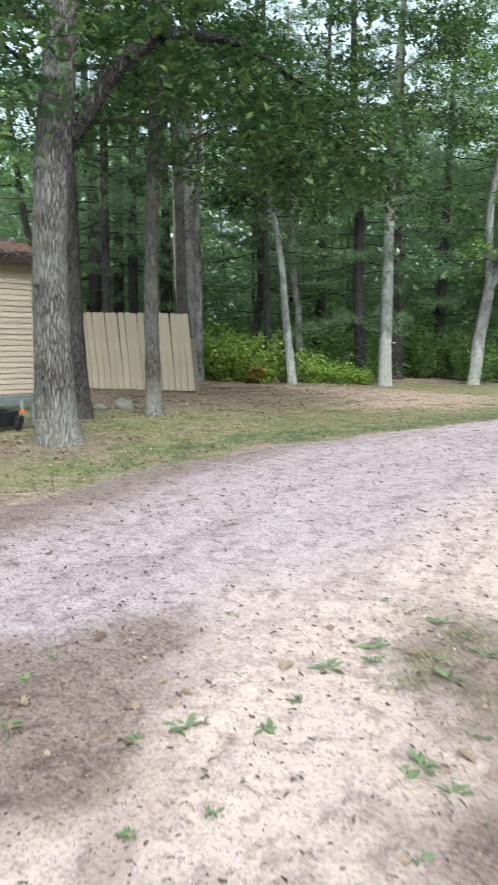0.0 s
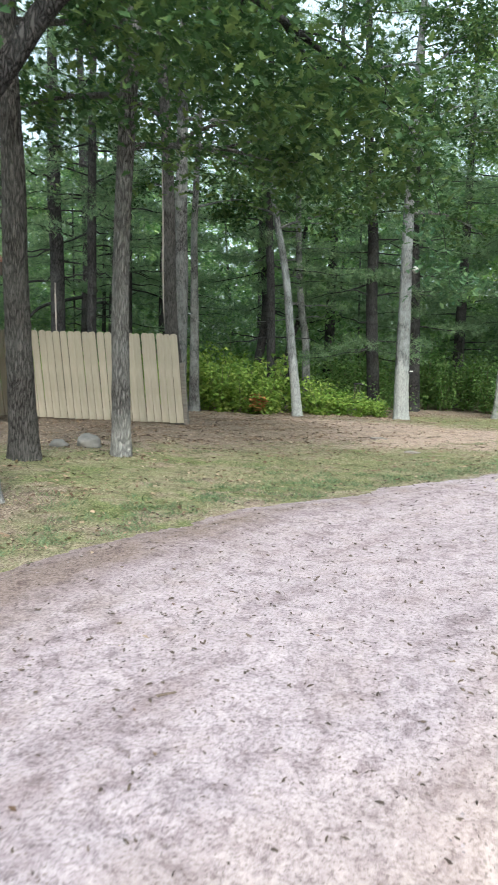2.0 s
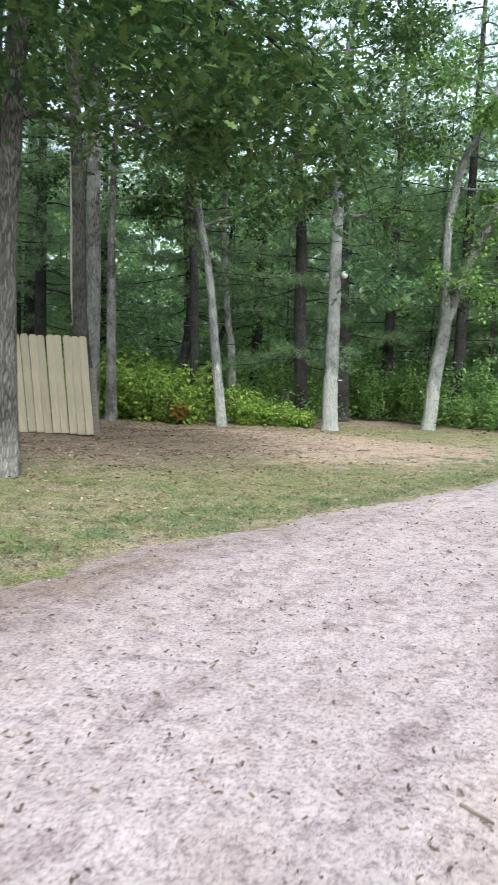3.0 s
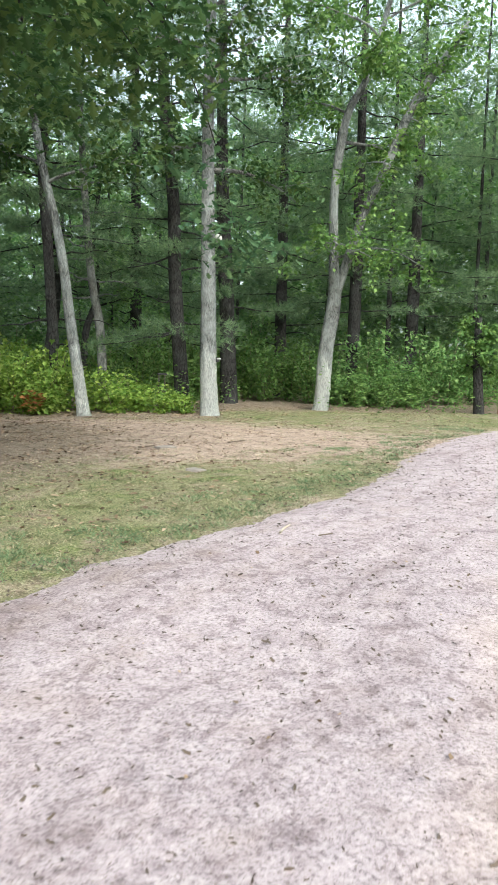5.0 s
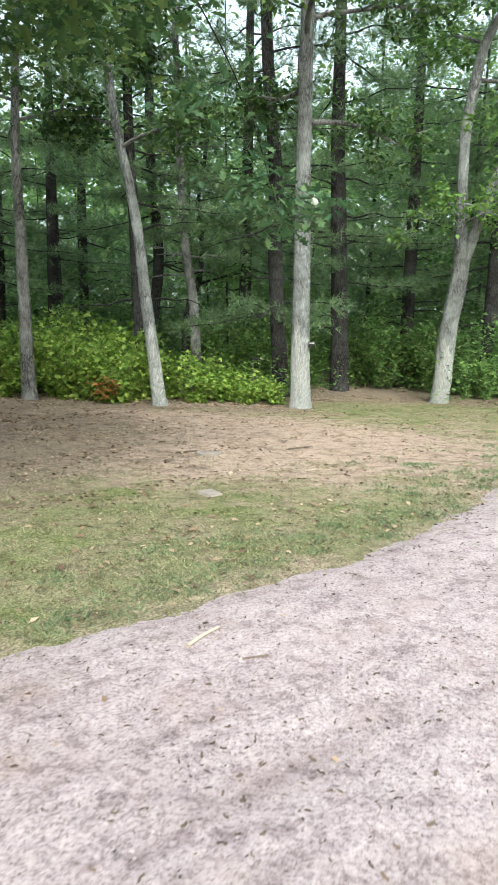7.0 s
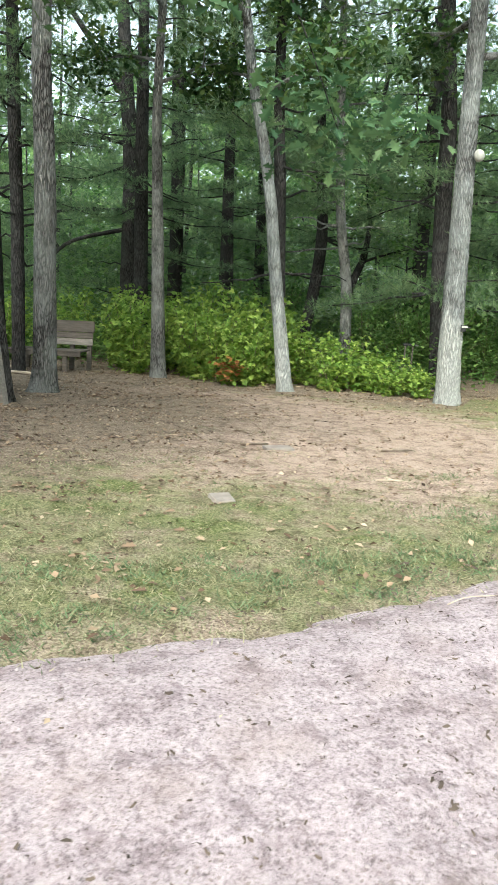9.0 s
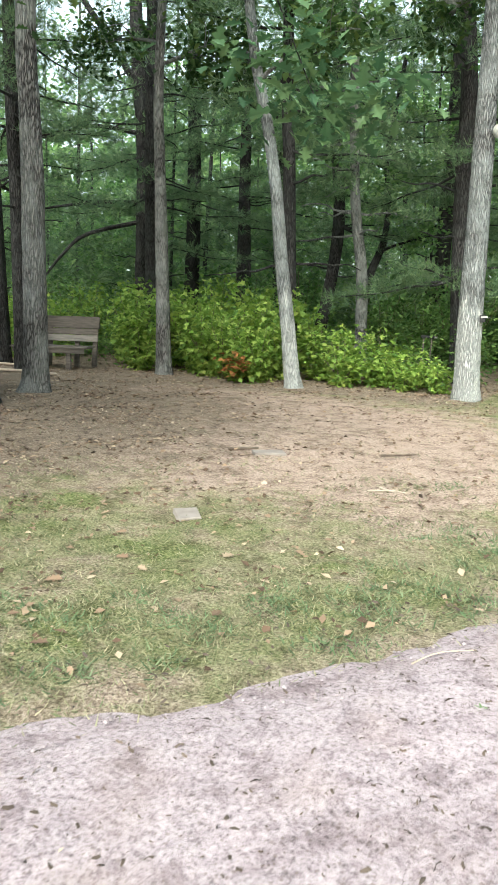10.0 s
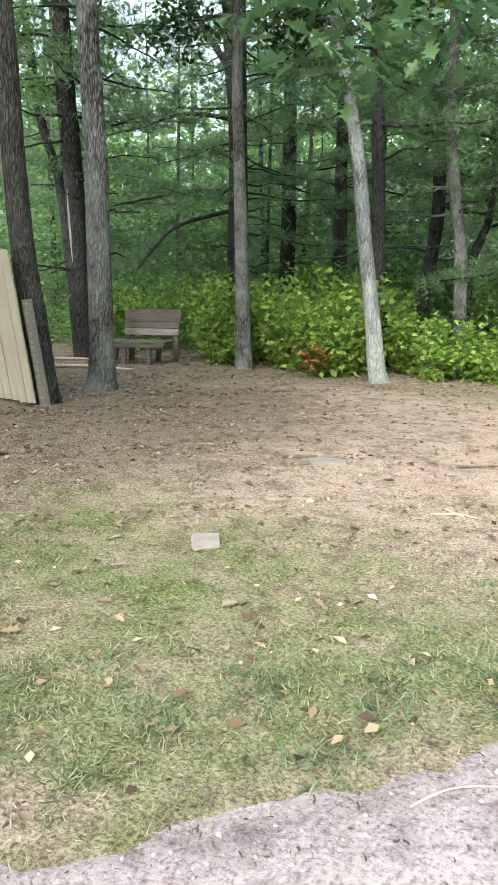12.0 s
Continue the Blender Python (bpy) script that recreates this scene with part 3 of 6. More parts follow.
def clumps_on(rng, paths, per_metre, spread, start=0.35):
    """Places for leaves round the outer part of branches."""
    out = []
    for p in paths:
        q = p[int(len(p) * start):, :3]
        if len(q) < 2:
            continue
        length = np.linalg.norm(np.diff(q, axis=0), axis=1).sum()
        n = int(per_metre * length) + 3
        c = q[rng.integers(0, len(q), max(3, n // 24))] + rng.normal(0, spread * 0.6, (max(3, n // 24), 3))
        out.append(c[rng.integers(0, len(c), n)] + rng.normal(0, spread * 0.36, (n, 3)) * [1, 1, 0.75])
    return np.vstack(out)


def tree_base(name, trunk, mat, label, category, seed, segs=20, rough=0.05, flare=0.5, group=""):
    x, y = trunk[0][0], trunk[0][1]
    g = gz(x, y)
    root = thing(name, pose(x, y, g), label, category, group)
    rows = [(px - x, py - y, (pz if i else -0.12), r) for i, (px, py, pz, r) in enumerate(trunk)]
    path = smooth_path(rows, 0.10 if segs > 24 else 0.2)
    me = tubes_mesh("trunk", [path], segs, rough, seed, flare)
    link("trunk", me, mat, root, smooth=True)
    return root, path


def oak(name, trunk, mat, label, seed, limbs, leaf=OAK_LEAF, per_metre=175, size=0.13, spread=0.42, segs=20, rough=0.05, extra=(), shape=PLAIN_LEAF, flare=0.5, shaded_limb_bark=None, leafy=1.0):
    """limbs: (lowest, highest, number, reach); extra: limbs of their own, each a row of places and thicknesses."""
    rng = np.random.default_rng(seed)
    root, path = tree_base(name, trunk, mat, label, "tree", seed, segs, rough, flare)
    lo, hi, n, reach = limbs
    twigs = []
    for i in range(n):
        h = lo + (hi - lo) * (i + rng.uniform(0, 0.8)) / n
        k = int(np.argmin(np.abs(path[:, 2] - h)))
        az = i * 2.4 + rng.uniform(-0.5, 0.5)
        paths = limb_paths(rng, path[k, :3], az, reach * rng.uniform(0.7, 1.1), rng.uniform(0.1, 0.6), path[k, 3] * 0.42, 0.5)
        link("limb", tubes_mesh("limb", paths, 6, 0.0, seed + i), BARK_GREY if mat == BARK_PALE else mat, root, smooth=True)
        twigs += paths
    x, y, g = root.matrix_basis.translation
    for row in extra:
        local = smooth_path([(px - x, py - y, pz - g, r) for px, py, pz, r in row], 0.12)
        paths = [local]
        for k in range(len(local) // 4, int(len(local) * leafy), 3):
            a2 = rng.uniform(0, 6.28)
            end = local[k, :3] + np.array([math.cos(a2), math.sin(a2), rng.uniform(-0.75, 0.1)]) * rng.uniform(0.4, 1.15)
            paths.append(smooth_path([(*local[k, :3], local[k, 3] * 0.3 + 0.004), (*((local[k, :3] + end) / 2 + rng.normal(0, 0.05, 3) + [0, 0, 0.06]), 0.007), (*end, 0.003)], 0.12))
        link("limb", tubes_mesh("limb", paths, 9, 0.03, seed + 50), shaded_limb_bark or mat, root, smooth=True)
        twigs += paths[1:] + [local[len(local) // 2:int(len(local) * leafy)]]
    places = clumps_on(rng, twigs, per_metre, spread)
    me = scatter_mesh("crown", places, rng.uniform(0.7, 1.25, len(places)) * size, shape, (-1.0, 0.35), 0.5, seed=seed)
    link("crown", me, leaf, root)
    return root


def pine(name, trunk, seed, lo, hi, n, reach, label, mat=BARK_PINE, dead=6, density=44, tuft=0.2, low=(), arms=(), segs=14, group=""):
    """A pine with dead lower branches and flat feathery boughs. low: rows of height, azimuth, length of single low boughs."""
    rng = np.random.default_rng(seed)
    root, path = tree_base(name, trunk, mat, label, "pine tree", seed, segs, 0.05, 0.35, group)

    def branch(h, az, length, sag):
        k = int(np.argmin(np.abs(path[:, 2] - h)))
        b = path[k]
        d = np.array([math.cos(az), math.sin(az), 0])
        pts = [(*(b[:3] + d * length * u + np.array([0, 0, sag * u * length - 0.35 * sag * length * u * u]) + rng.normal(0, 0.03, 3)), 0.026 * (1 - 0.85 * u) + 0.004) for u in np.linspace(0, 1, 6)]
        return smooth_path(pts, 0.15)
    for i in range(dead):
        p = branch(rng.uniform(1.5, lo + 1.5), rng.uniform(0, 6.28), rng.uniform(0.5, 1.6), rng.uniform(-0.35, 0.2))
        link("dead_branch", tubes_mesh("dead_branch", [p], 5, 0.0, seed), mat, root)
    rows = [(lo + (hi - lo) * (i + rng.uniform()) / n, i * 2.4 + rng.uniform(-0.4, 0.4), None) for i in range(n)] + [tuple(q) for q in low]
    for h, az, fixed in rows:
        length = fixed if fixed else reach * rng.uniform(0.6, 1.1) * (1 - 0.55 * max(0, (h - lo) / (hi - lo)))
        p = branch(h, az, length, rng.uniform(-0.3, 0.12))
        limb = link("branch", tubes_mesh("branch", [p], 5, 0.0, seed), mat, root)
        m = int(density * length)
        k = rng.integers(len(p) // 4, len(p), m)
        side = np.array([-math.sin(az), math.cos(az), 0])
        w = rng.normal(0, 1, m) * 0.34 * (0.35 + (1 - k / len(p)))
        out = p[k, :3] + side * w[:, None] + np.array([math.cos(az), math.sin(az), 0]) * (np.abs(w) * 0.7)[:, None] + rng.normal(0, 1, (m, 3)) * [0.06, 0.06, 0.09]
        turn = az + np.sign(w) * rng.uniform(0.2, 0.9, m) - math.pi / 2
        me = scatter_mesh("needle_bough", out, rng.uniform(0.8, 1.3, m) * tuft, TUFT, (-0.35, 0.45), 0.6, yaw=turn, seed=int(h * 100) + seed)
        tagged(link("needle_bough", me, NEEDLES, limb, "soft blue-green pine needles"), kind="stuff")
    for row in arms:
        x, y, g = root.matrix_basis.translation
        link("dead_limb", tubes_mesh("dead_limb", [smooth_path([(a - x, b - y, c - g, r) for a, b, c, r in row], 0.2)], 7, 0.05, seed), mat, root)
    return root


def rise(trunk, top, lean=(0, 0), r=0.05):
    """Goes on with a trunk from its last row up to the height top."""
    x, y, z, r0 = trunk[-1]
    mid = (z + top) / 2
    return list(trunk) + [(x + lean[0] * 0.5, y + lean[1] * 0.5, mid, (r0 + r) / 2), (x + lean[0], y + lean[1], top, r)]


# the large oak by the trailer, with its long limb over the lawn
# extra limbs take near-black pine bark: their backlit shade, put into the colour
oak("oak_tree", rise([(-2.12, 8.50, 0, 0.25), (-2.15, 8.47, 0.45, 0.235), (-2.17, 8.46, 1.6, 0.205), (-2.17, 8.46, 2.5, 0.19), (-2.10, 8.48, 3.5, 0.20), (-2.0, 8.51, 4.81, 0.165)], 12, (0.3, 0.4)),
    BARK_OAK, "large oak with deeply furrowed grey-brown bark beside the boat trailer", 11, (5.4, 11, 9, 3.2), per_metre=175, size=0.14, spread=0.55, segs=54, rough=0.045, shape=LOBED_LEAF, shaded_limb_bark=BARK_PINE, leafy=0.72,
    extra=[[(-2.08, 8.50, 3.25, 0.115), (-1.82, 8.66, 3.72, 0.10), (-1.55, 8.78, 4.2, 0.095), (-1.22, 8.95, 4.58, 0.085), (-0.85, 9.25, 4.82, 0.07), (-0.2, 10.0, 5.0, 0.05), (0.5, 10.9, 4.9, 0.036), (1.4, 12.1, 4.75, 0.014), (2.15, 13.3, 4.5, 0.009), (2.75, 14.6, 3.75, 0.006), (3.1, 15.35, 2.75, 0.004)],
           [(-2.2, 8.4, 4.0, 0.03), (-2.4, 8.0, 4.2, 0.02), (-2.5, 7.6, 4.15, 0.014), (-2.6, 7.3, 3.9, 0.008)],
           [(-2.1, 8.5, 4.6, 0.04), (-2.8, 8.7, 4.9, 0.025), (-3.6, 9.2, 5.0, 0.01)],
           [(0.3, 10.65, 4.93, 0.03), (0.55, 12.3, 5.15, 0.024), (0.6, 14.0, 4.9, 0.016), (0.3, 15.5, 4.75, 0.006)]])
oak("oak_tree", rise([(-2.66, 10.94, 0, 0.19), (-2.71, 10.92, 0.9, 0.16), (-2.76, 10.9, 2.1, 0.146), (-2.78, 10.89, 3.3, 0.136), (-2.83, 10.87, 4.44, 0.115)], 11, (-0.3, 0.3)),
    BARK_DARK_OAK, "slimmer dark oak standing close behind the large oak", 12, (4.9, 10.5, 8, 2.5), per_metre=120, size=0.14, segs=36, shape=LOBED_LEAF)
oak("oak_tree", rise([(-1.70, 11.78, 0, 0.135), (-1.72, 11.77, 0.9, 0.115), (-1.74, 11.77, 1.8, 0.113), (-1.73, 11.77, 3.0, 0.103), (-1.67, 11.78, 4.6, 0.11), (-1.62, 11.79, 5.5, 0.10)], 11, (0.2, 0.3)),
    BARK_OAK, "slender oak in front of the tan fence, grey at its foot", 13, (3.5, 10.5, 12, 2.4), per_metre=175, size=0.14, segs=36, shape=LOBED_LEAF)
oak("leaning_oak", rise([(-1.92, 17.04, 0, 0.175), (-1.99, 17.02, 0.9, 0.153), (-2.10, 17.0, 1.7, 0.142), (-2.17, 17.0, 2.6, 0.135), (-2.22, 17.02, 4.0, 0.125), (-2.30, 17.05, 5.5, 0.11)], 12, (-0.6, 0.4)),
    BARK_DARK_OAK, "leaning dark furrowed oak trunk at the fence end", 14, (5.0, 11.5, 9, 2.6), per_metre=150, size=0.14, segs=32)
oak("oak_tree", rise([(-2.22, 18.24, 0, 0.215), (-2.19, 18.26, 0.5, 0.175), (-2.19, 18.28, 1.9, 0.158), (-2.19, 18.3, 2.9, 0.152), (-2.21, 18.3, 3.9, 0.138), (-2.23, 18.3, 4.9, 0.13)], 13, (-0.1, 0.4)),
    BARK_GREY, "straight grey oak with a flared foot near the bench", 15, (6.2, 12, 9, 2.6), per_metre=140, size=0.14, segs=40, flare=0.7)
oak("oak_tree", rise([(-2.45, 22.03, 0, 0.165), (-2.47, 22.02, 1.06, 0.132), (-2.5, 22.0, 2.55, 0.118), (-2.53, 21.97, 3.96, 0.098), (-2.55, 21.96, 5.3, 0.086)], 11, (0.1, 0.3)),
    BARK_GREY, "slim pale grey oak among bright maple shrubs", 16, (5.2, 10.5, 8, 2.2), per_metre=140, size=0.14, segs=28)
oak("leaning_oak", rise([(0.46, 21.62, 0, 0.145), (0.32, 21.58, 1.04, 0.121), (0.17, 21.51, 2.22, 0.11), (0.07, 21.46, 3.2, 0.1), (-0.08, 21.39, 4.14, 0.091), (-0.35, 21.28, 5.5, 0.081)], 11, (-0.8, 0.1)),
    BARK_PALE, "leaning slender oak with pale lichened bark at the shrubs' edge", 17, (4.4, 10.5, 10, 2.4), per_metre=165, size=0.14, segs=28)
oak("pale_oak", rise([(3.28, 22.02, 0, 0.215), (3.24, 22.02, 0.6, 0.195), (3.22, 22.02, 1.4, 0.186), (3.2, 22.02, 3.05, 0.164), (3.17, 22.02, 5.1, 0.14), (3.17, 22.02, 7.6, 0.124)], 13, (0.2, 0.2)),
    BARK_PALE, "straight pale-barked oak at the edge of the lawn", 18, (5.3, 12, 11, 2.8), per_metre=165, size=0.14, segs=36)
_fork = [(6.34, 23.9, 0, 0.20), (6.40, 23.9, 0.5, 0.195), (6.45, 23.88, 1.58, 0.195), (6.62, 23.84, 2.9, 0.18), (6.57, 23.86, 4.0, 0.125), (6.54, 23.88, 5.6, 0.113), (6.67, 23.84, 6.8, 0.11), (6.85, 23.8, 7.6, 0.095), (7.3, 23.7, 8.5, 0.08)]
oak("forked_oak", rise(_fork, 12, (1.0, 0.3)), BARK_PALE, "forked oak with a white-barked foot at the drive's far edge", 19, (6.6, 11.5, 8, 2.6), per_metre=150, size=0.15, segs=32, leaf=SHRUB_LEAF,
    extra=[[(6.62, 23.84, 2.9, 0.13), (6.92, 23.78, 3.9, 0.117), (7.30, 23.70, 5.1, 0.112), (7.74, 23.6, 6.1, 0.11), (8.34, 23.45, 7.6, 0.11), (9.1, 23.3, 8.8, 0.10), (9.6, 23.2, 9.6, 0.05)],
           [(6.57, 23.86, 3.9, 0.04), (7.2, 23.2, 4.1, 0.03), (7.9, 22.9, 4.0, 0.02), (8.6, 22.7, 3.6, 0.01)],
           [(6.57, 23.86, 4.0, 0.04), (6.2, 23.3, 4.2, 0.03), (6.6, 22.8, 4.1, 0.02), (7.2, 22.6, 3.8, 0.01)]])

# pines behind, from the bench to the forked oak
_pine = "dark straight pine with bare lower branches in the woods"
pine("pine_tree", rise([(2.76, 24.5, 0, 0.20), (2.65, 24.5, 1.37, 0.187), (2.52, 24.5, 3.34, 0.17), (2.47, 24.5, 5.24, 0.155), (2.28, 24.5, 7.06, 0.14), (2.17, 24.5, 8.82, 0.125)], 15, (-0.3, 0)), 31, 3.4, 14, 34, 2.9, _pine,
     low=[(2.0, 3.6, 2.3), (2.1, 4.3, 1.9), (2.05, 5.2, 2.0), (1.9, 3.0, 2.0), (2.2, 5.9, 1.6)])
pine("pine_tree", rise([(4.20, 26.5, 0, 0.25), (4.12, 26.5, 2.2, 0.22), (4.0, 26.5, 4.5, 0.2), (3.9, 26.5, 6.7, 0.17)], 16, (-0.1, 0)), 32, 2.6, 15, 36, 3.2, _pine)
pine("pine_tree", rise([(0.66, 24.8, 0, 0.135), (0.57, 24.8, 2.0, 0.12), (0.37, 24.78, 3.3, 0.105), (0.23, 24.75, 5.2, 0.09)], 12, (-0.3, 0)), 33, 3.2, 11.5, 26, 2.3, "slim grey-brown pine behind the maple shrubs", mat=BARK_GREY)
pine("pine_tree", rise([(-0.33, 23.4, 0, 0.145), (-0.44, 23.36, 2.0, 0.13), (-0.52, 23.32, 4.0, 0.12), (-0.6, 23.3, 5.3, 0.11)], 13, (-0.2, 0)), 34, 4.0, 12.5, 26, 2.4, "dark pine standing close behind the leaning oak")
pine("pine_tree", rise([(-7.9, 29.2, 0, 0.30), (-7.85, 29.2, 3.2, 0.26), (-7.85, 29.2, 6.0, 0.23), (-8.0, 29.1, 8.5, 0.2)], 16, (-0.4, 0)), 35, 3.0, 15, 40, 3.4, "tall pine behind the bench with long bare limbs", dead=12,
     arms=[[(-7.85, 29.2, 6.3, 0.08), (-8.9, 28.2, 6.4, 0.06), (-9.8, 27.3, 6.0, 0.04), (-10.6, 26.5, 5.7, 0.02)], [(-7.85, 29.2, 4.35, 0.07), (-9.1, 28.0, 4.2, 0.05), (-10.5, 26.6, 3.8, 0.02)],
           [(-7.85, 29.2, 3.8, 0.07), (-9.1, 28.0, 3.3, 0.06), (-9.6, 27.5, 2.7, 0.05), (-10.0, 27.1, 2.0, 0.03)], [(-7.9, 29.2, 7.4, 0.11), (-8.8, 28.3, 9.2, 0.09), (-9.6, 27.5, 10.3, 0.07), (-10.7, 26.5, 10.2, 0.03)]])
pine("pine_tree", rise([(-7.6, 31.6, 0, 0.27), (-7.5, 31.6, 3.5, 0.24), (-7.5, 31.6, 7.0, 0.21)], 17, (0, 0)), 36, 3.6, 16, 36, 3.2, _pine)
pine("pine_tree", rise([(-5.3, 31.0, 0, 0.215), (-5.3, 31.0, 3.5, 0.19), (-5.3, 31.0, 6.0, 0.17)], 15, (0, 0)), 37, 3.6, 14, 34, 3.0, _pine)
pine("pine_tree", rise([(-4.9, 33.0, 0, 0.19), (-4.95, 33.0, 4.5, 0.17)], 14, (0, 0)), 38, 3.4, 13, 30, 3.0, _pine)
pine("pine_tree", rise([(-5.08, 20.95, 0, 0.13), (-5.06, 20.95, 3.0, 0.12), (-5.08, 20.93, 5.2, 0.115)], 14, (0, 0)), 39, 4.2, 13, 30, 2.6, "dark pine close behind the grey oak beside the bench", dead=10)
pine("pine_tree", rise([(-6.13, 21.45, 0, 0.225), (-6.15, 21.43, 2.0, 0.2), (-6.19, 21.4, 4.3, 0.185), (-6.25, 21.38, 5.3, 0.18)], 15, (-0.2, 0)), 40, 3.8, 14, 34, 2.8, "thick dark pine behind the tan fence", dead=8)
pine("pine_tree", rise([(-5.5, 26.2, 0, 0.2), (-5.55, 26.2, 5.0, 0.17)], 15, (0, 0)), 41, 3.6, 14, 34, 3.0, _pine)
pine("pine_tree", rise([(-11.23, 25.98, 0, 0.27), (-11.3, 25.95, 4.8, 0.24), (-11.5, 25.8, 8.0, 0.2)], 15, (-0.3, 0)), 42, 3.4, 14, 32, 3.2, "tall pine behind the shed")
pine("pine_tree", rise([(-1.4, 27.4, 0, 0.155), (-0.9, 27.4, 3.1, 0.15), (-1.1, 27.4, 5.9, 0.13)], 14, (-0.2, 0)), 43, 3.2, 13, 32, 2.8, _pine)
pine("pine_tree", rise([(8.2, 27.5, 0, 0.2), (8.25, 27.5, 4, 0.18)], 15, (0, 0)), 44, 2.8, 14, 40, 3.4, _pine)
pine("pine_tree", rise([(10.9, 29.5, 0, 0.22), (10.9, 29.5, 4, 0.2)], 16, (0, 0)), 45, 2.8, 15, 40, 3.6, _pine)
pine("pine_tree", rise([(6.3, 29.8, 0, 0.2), (6.3, 29.8, 4, 0.18)], 15, (0, 0)), 46, 2.4, 14, 40, 3.4, _pine)
pine("pine_tree", rise([(13.4, 26.5, 0, 0.22), (13.4, 26.5, 4, 0.2)], 15, (0, 0)), 47, 2.6, 14, 40, 3.4, _pine)
pine("pine_tree", rise([(1.4, 28.8, 0, 0.2), (1.4, 28.8, 4, 0.18)], 15, (0, 0)), 48, 3.2, 14, 36, 3.2, _pine)

oak("crooked_tree", rise([(-0.1, 27.3, 0, 0.12), (-0.05, 27.3, 1.9, 0.11), (0.25, 27.4, 2.9, 0.085), (0.32, 27.4, 3.8, 0.06), (0.2, 27.4, 4.8, 0.06)], 7, (0.3, 0)), BARK_PINE, "small crooked dark tree behind the shrubs", 71, (2.6, 6.5, 8, 1.5), leaf=WOODS_LEAF, per_metre=150, size=0.13, segs=10)
oak("curved_tree", rise([(-7.6, 22.6, 0, 0.14), (-7.7, 22.5, 2.4, 0.11), (-7.8, 22.4, 3.9, 0.1), (-7.95, 22.2, 4.8, 0.1), (-8.05, 22.1, 5.8, 0.095)], 9, (-0.4, 0)), BARK_PINE, "dark curved tree beyond the fence", 72, (5, 8.6, 7, 2), leaf=WOODS_LEAF, per_metre=160, size=0.13, segs=10)


def scar(tree, rows):
    """A strip of bare wood down a trunk."""
    x, y, g = tree.matrix_basis.translation
    link("bark_scar", tubes_mesh("bark_scar", [smooth_path([(a - x, b - y, c - g, r) for a, b, c, r in rows], 0.12)], 8, 0.12, 5), STRIPPED, tree, "pale strip of bare wood", True)


scar(bpy.data.objects["pine_tree.009"], [(-6.13, 21.255, 1.9, 0.01), (-6.14, 21.245, 2.4, 0.025), (-6.16, 21.24, 2.9, 0.022), (-6.17, 21.235, 3.4, 0.008)])
scar(bpy.data.objects["leaning_oak"], [(-2.22, 16.95, 1.9, 0.015), (-2.27, 16.94, 2.5, 0.032), (-2.30, 16.945, 3.3, 0.035), (-2.32, 16.96, 4.2, 0.03), (-2.37, 16.98, 5.2, 0.012)])


def hanging_leaves(tree, spots, seed, mat, label):
    rng = np.random.default_rng(seed)
    x, y, g = tree.matrix_basis.translation
    p = np.vstack([np.array([cx - x, cy - y, cz - g]) + rng.normal(0, 1, (n, 3)) * [w, w, w * 0.6] for cx, cy, cz, w, n in spots])
    me = scatter_mesh("leaf_spray", p, rng.uniform(0.75, 1.2, len(p)) * 0.15, LOBED_LEAF, (-0.9, 0.1), 0.4, seed=seed)
    tagged(link("leaf_spray", me, mat, tree, label), kind="stuff")


hanging_leaves(bpy.data.objects["oak_tree"], [(3.1, 15.45, 2.75, 0.24, 110), (3.35, 15.6, 2.9, 0.2, 70), (2.85, 15.2, 3.05, 0.25, 90), (2.5, 14.3, 3.7, 0.3, 50), (-2.35, 7.75, 3.95, 0.28, 80), (-2.0, 7.9, 3.75, 0.22, 60), (-2.6, 7.5, 4.2, 0.3, 60)], 3, BLUE_LEAF, "blue-green lobed oak leaves")
hanging_leaves(bpy.data.objects["oak_tree"], [(-3.1, 8.7, 4.7, 0.4, 170), (-3.6, 9.2, 4.8, 0.45, 190), (-2.8, 8.5, 5.0, 0.35, 120), (-1.2, 9.1, 4.75, 0.35, 150), (-0.7, 9.3, 4.2, 0.3, 170), (-0.2, 9.9, 4.45, 0.4, 260), (0.2, 10.3, 3.95, 0.35, 220), (0.7, 11.0, 4.4, 0.45, 260), (1.1, 11.5, 3.9, 0.4, 200), (1.6, 12.3, 4.2, 0.45, 220), (2.1, 12.8, 3.9, 0.35, 110), (0.8, 14.6, 4.35, 0.5, 240), (0.2, 15.6, 4.6, 0.5, 220), (1.5, 14.2, 4.3, 0.4, 130)], 4, OAK_LEAF, "dark drooping lobed oak leaves")
hanging_leaves(bpy.data.objects["oak_tree.002"], [(-1.5, 11.5, 4.3, 0.4, 150), (-1.0, 11.9, 4.0, 0.4, 170), (-1.2, 11.6, 5.0, 0.45, 150)], 5, OAK_LEAF, "dark drooping lobed oak leaves")
pine("pine_tree", rise([(-13.5, 22.5, 0, 0.26), (-13.5, 22.5, 5, 0.22)], 15, (0, 0)), 61, 3.0, 14, 36, 3.5, "tall pine behind the shed")
pine("pine_tree", rise([(-13.0, 28.2, 0, 0.22), (-13.0, 28.2, 5, 0.2)], 16, (0, 0)), 63, 2.8, 15, 30, 3.6, _pine)


# ---- the far woods and the undergrowth ----
def clumped(rng, centres, per, spread):
    c = centres[rng.integers(0, len(centres), len(centres) * per)]
    return c + rng.normal(0, 1, c.shape) * spread


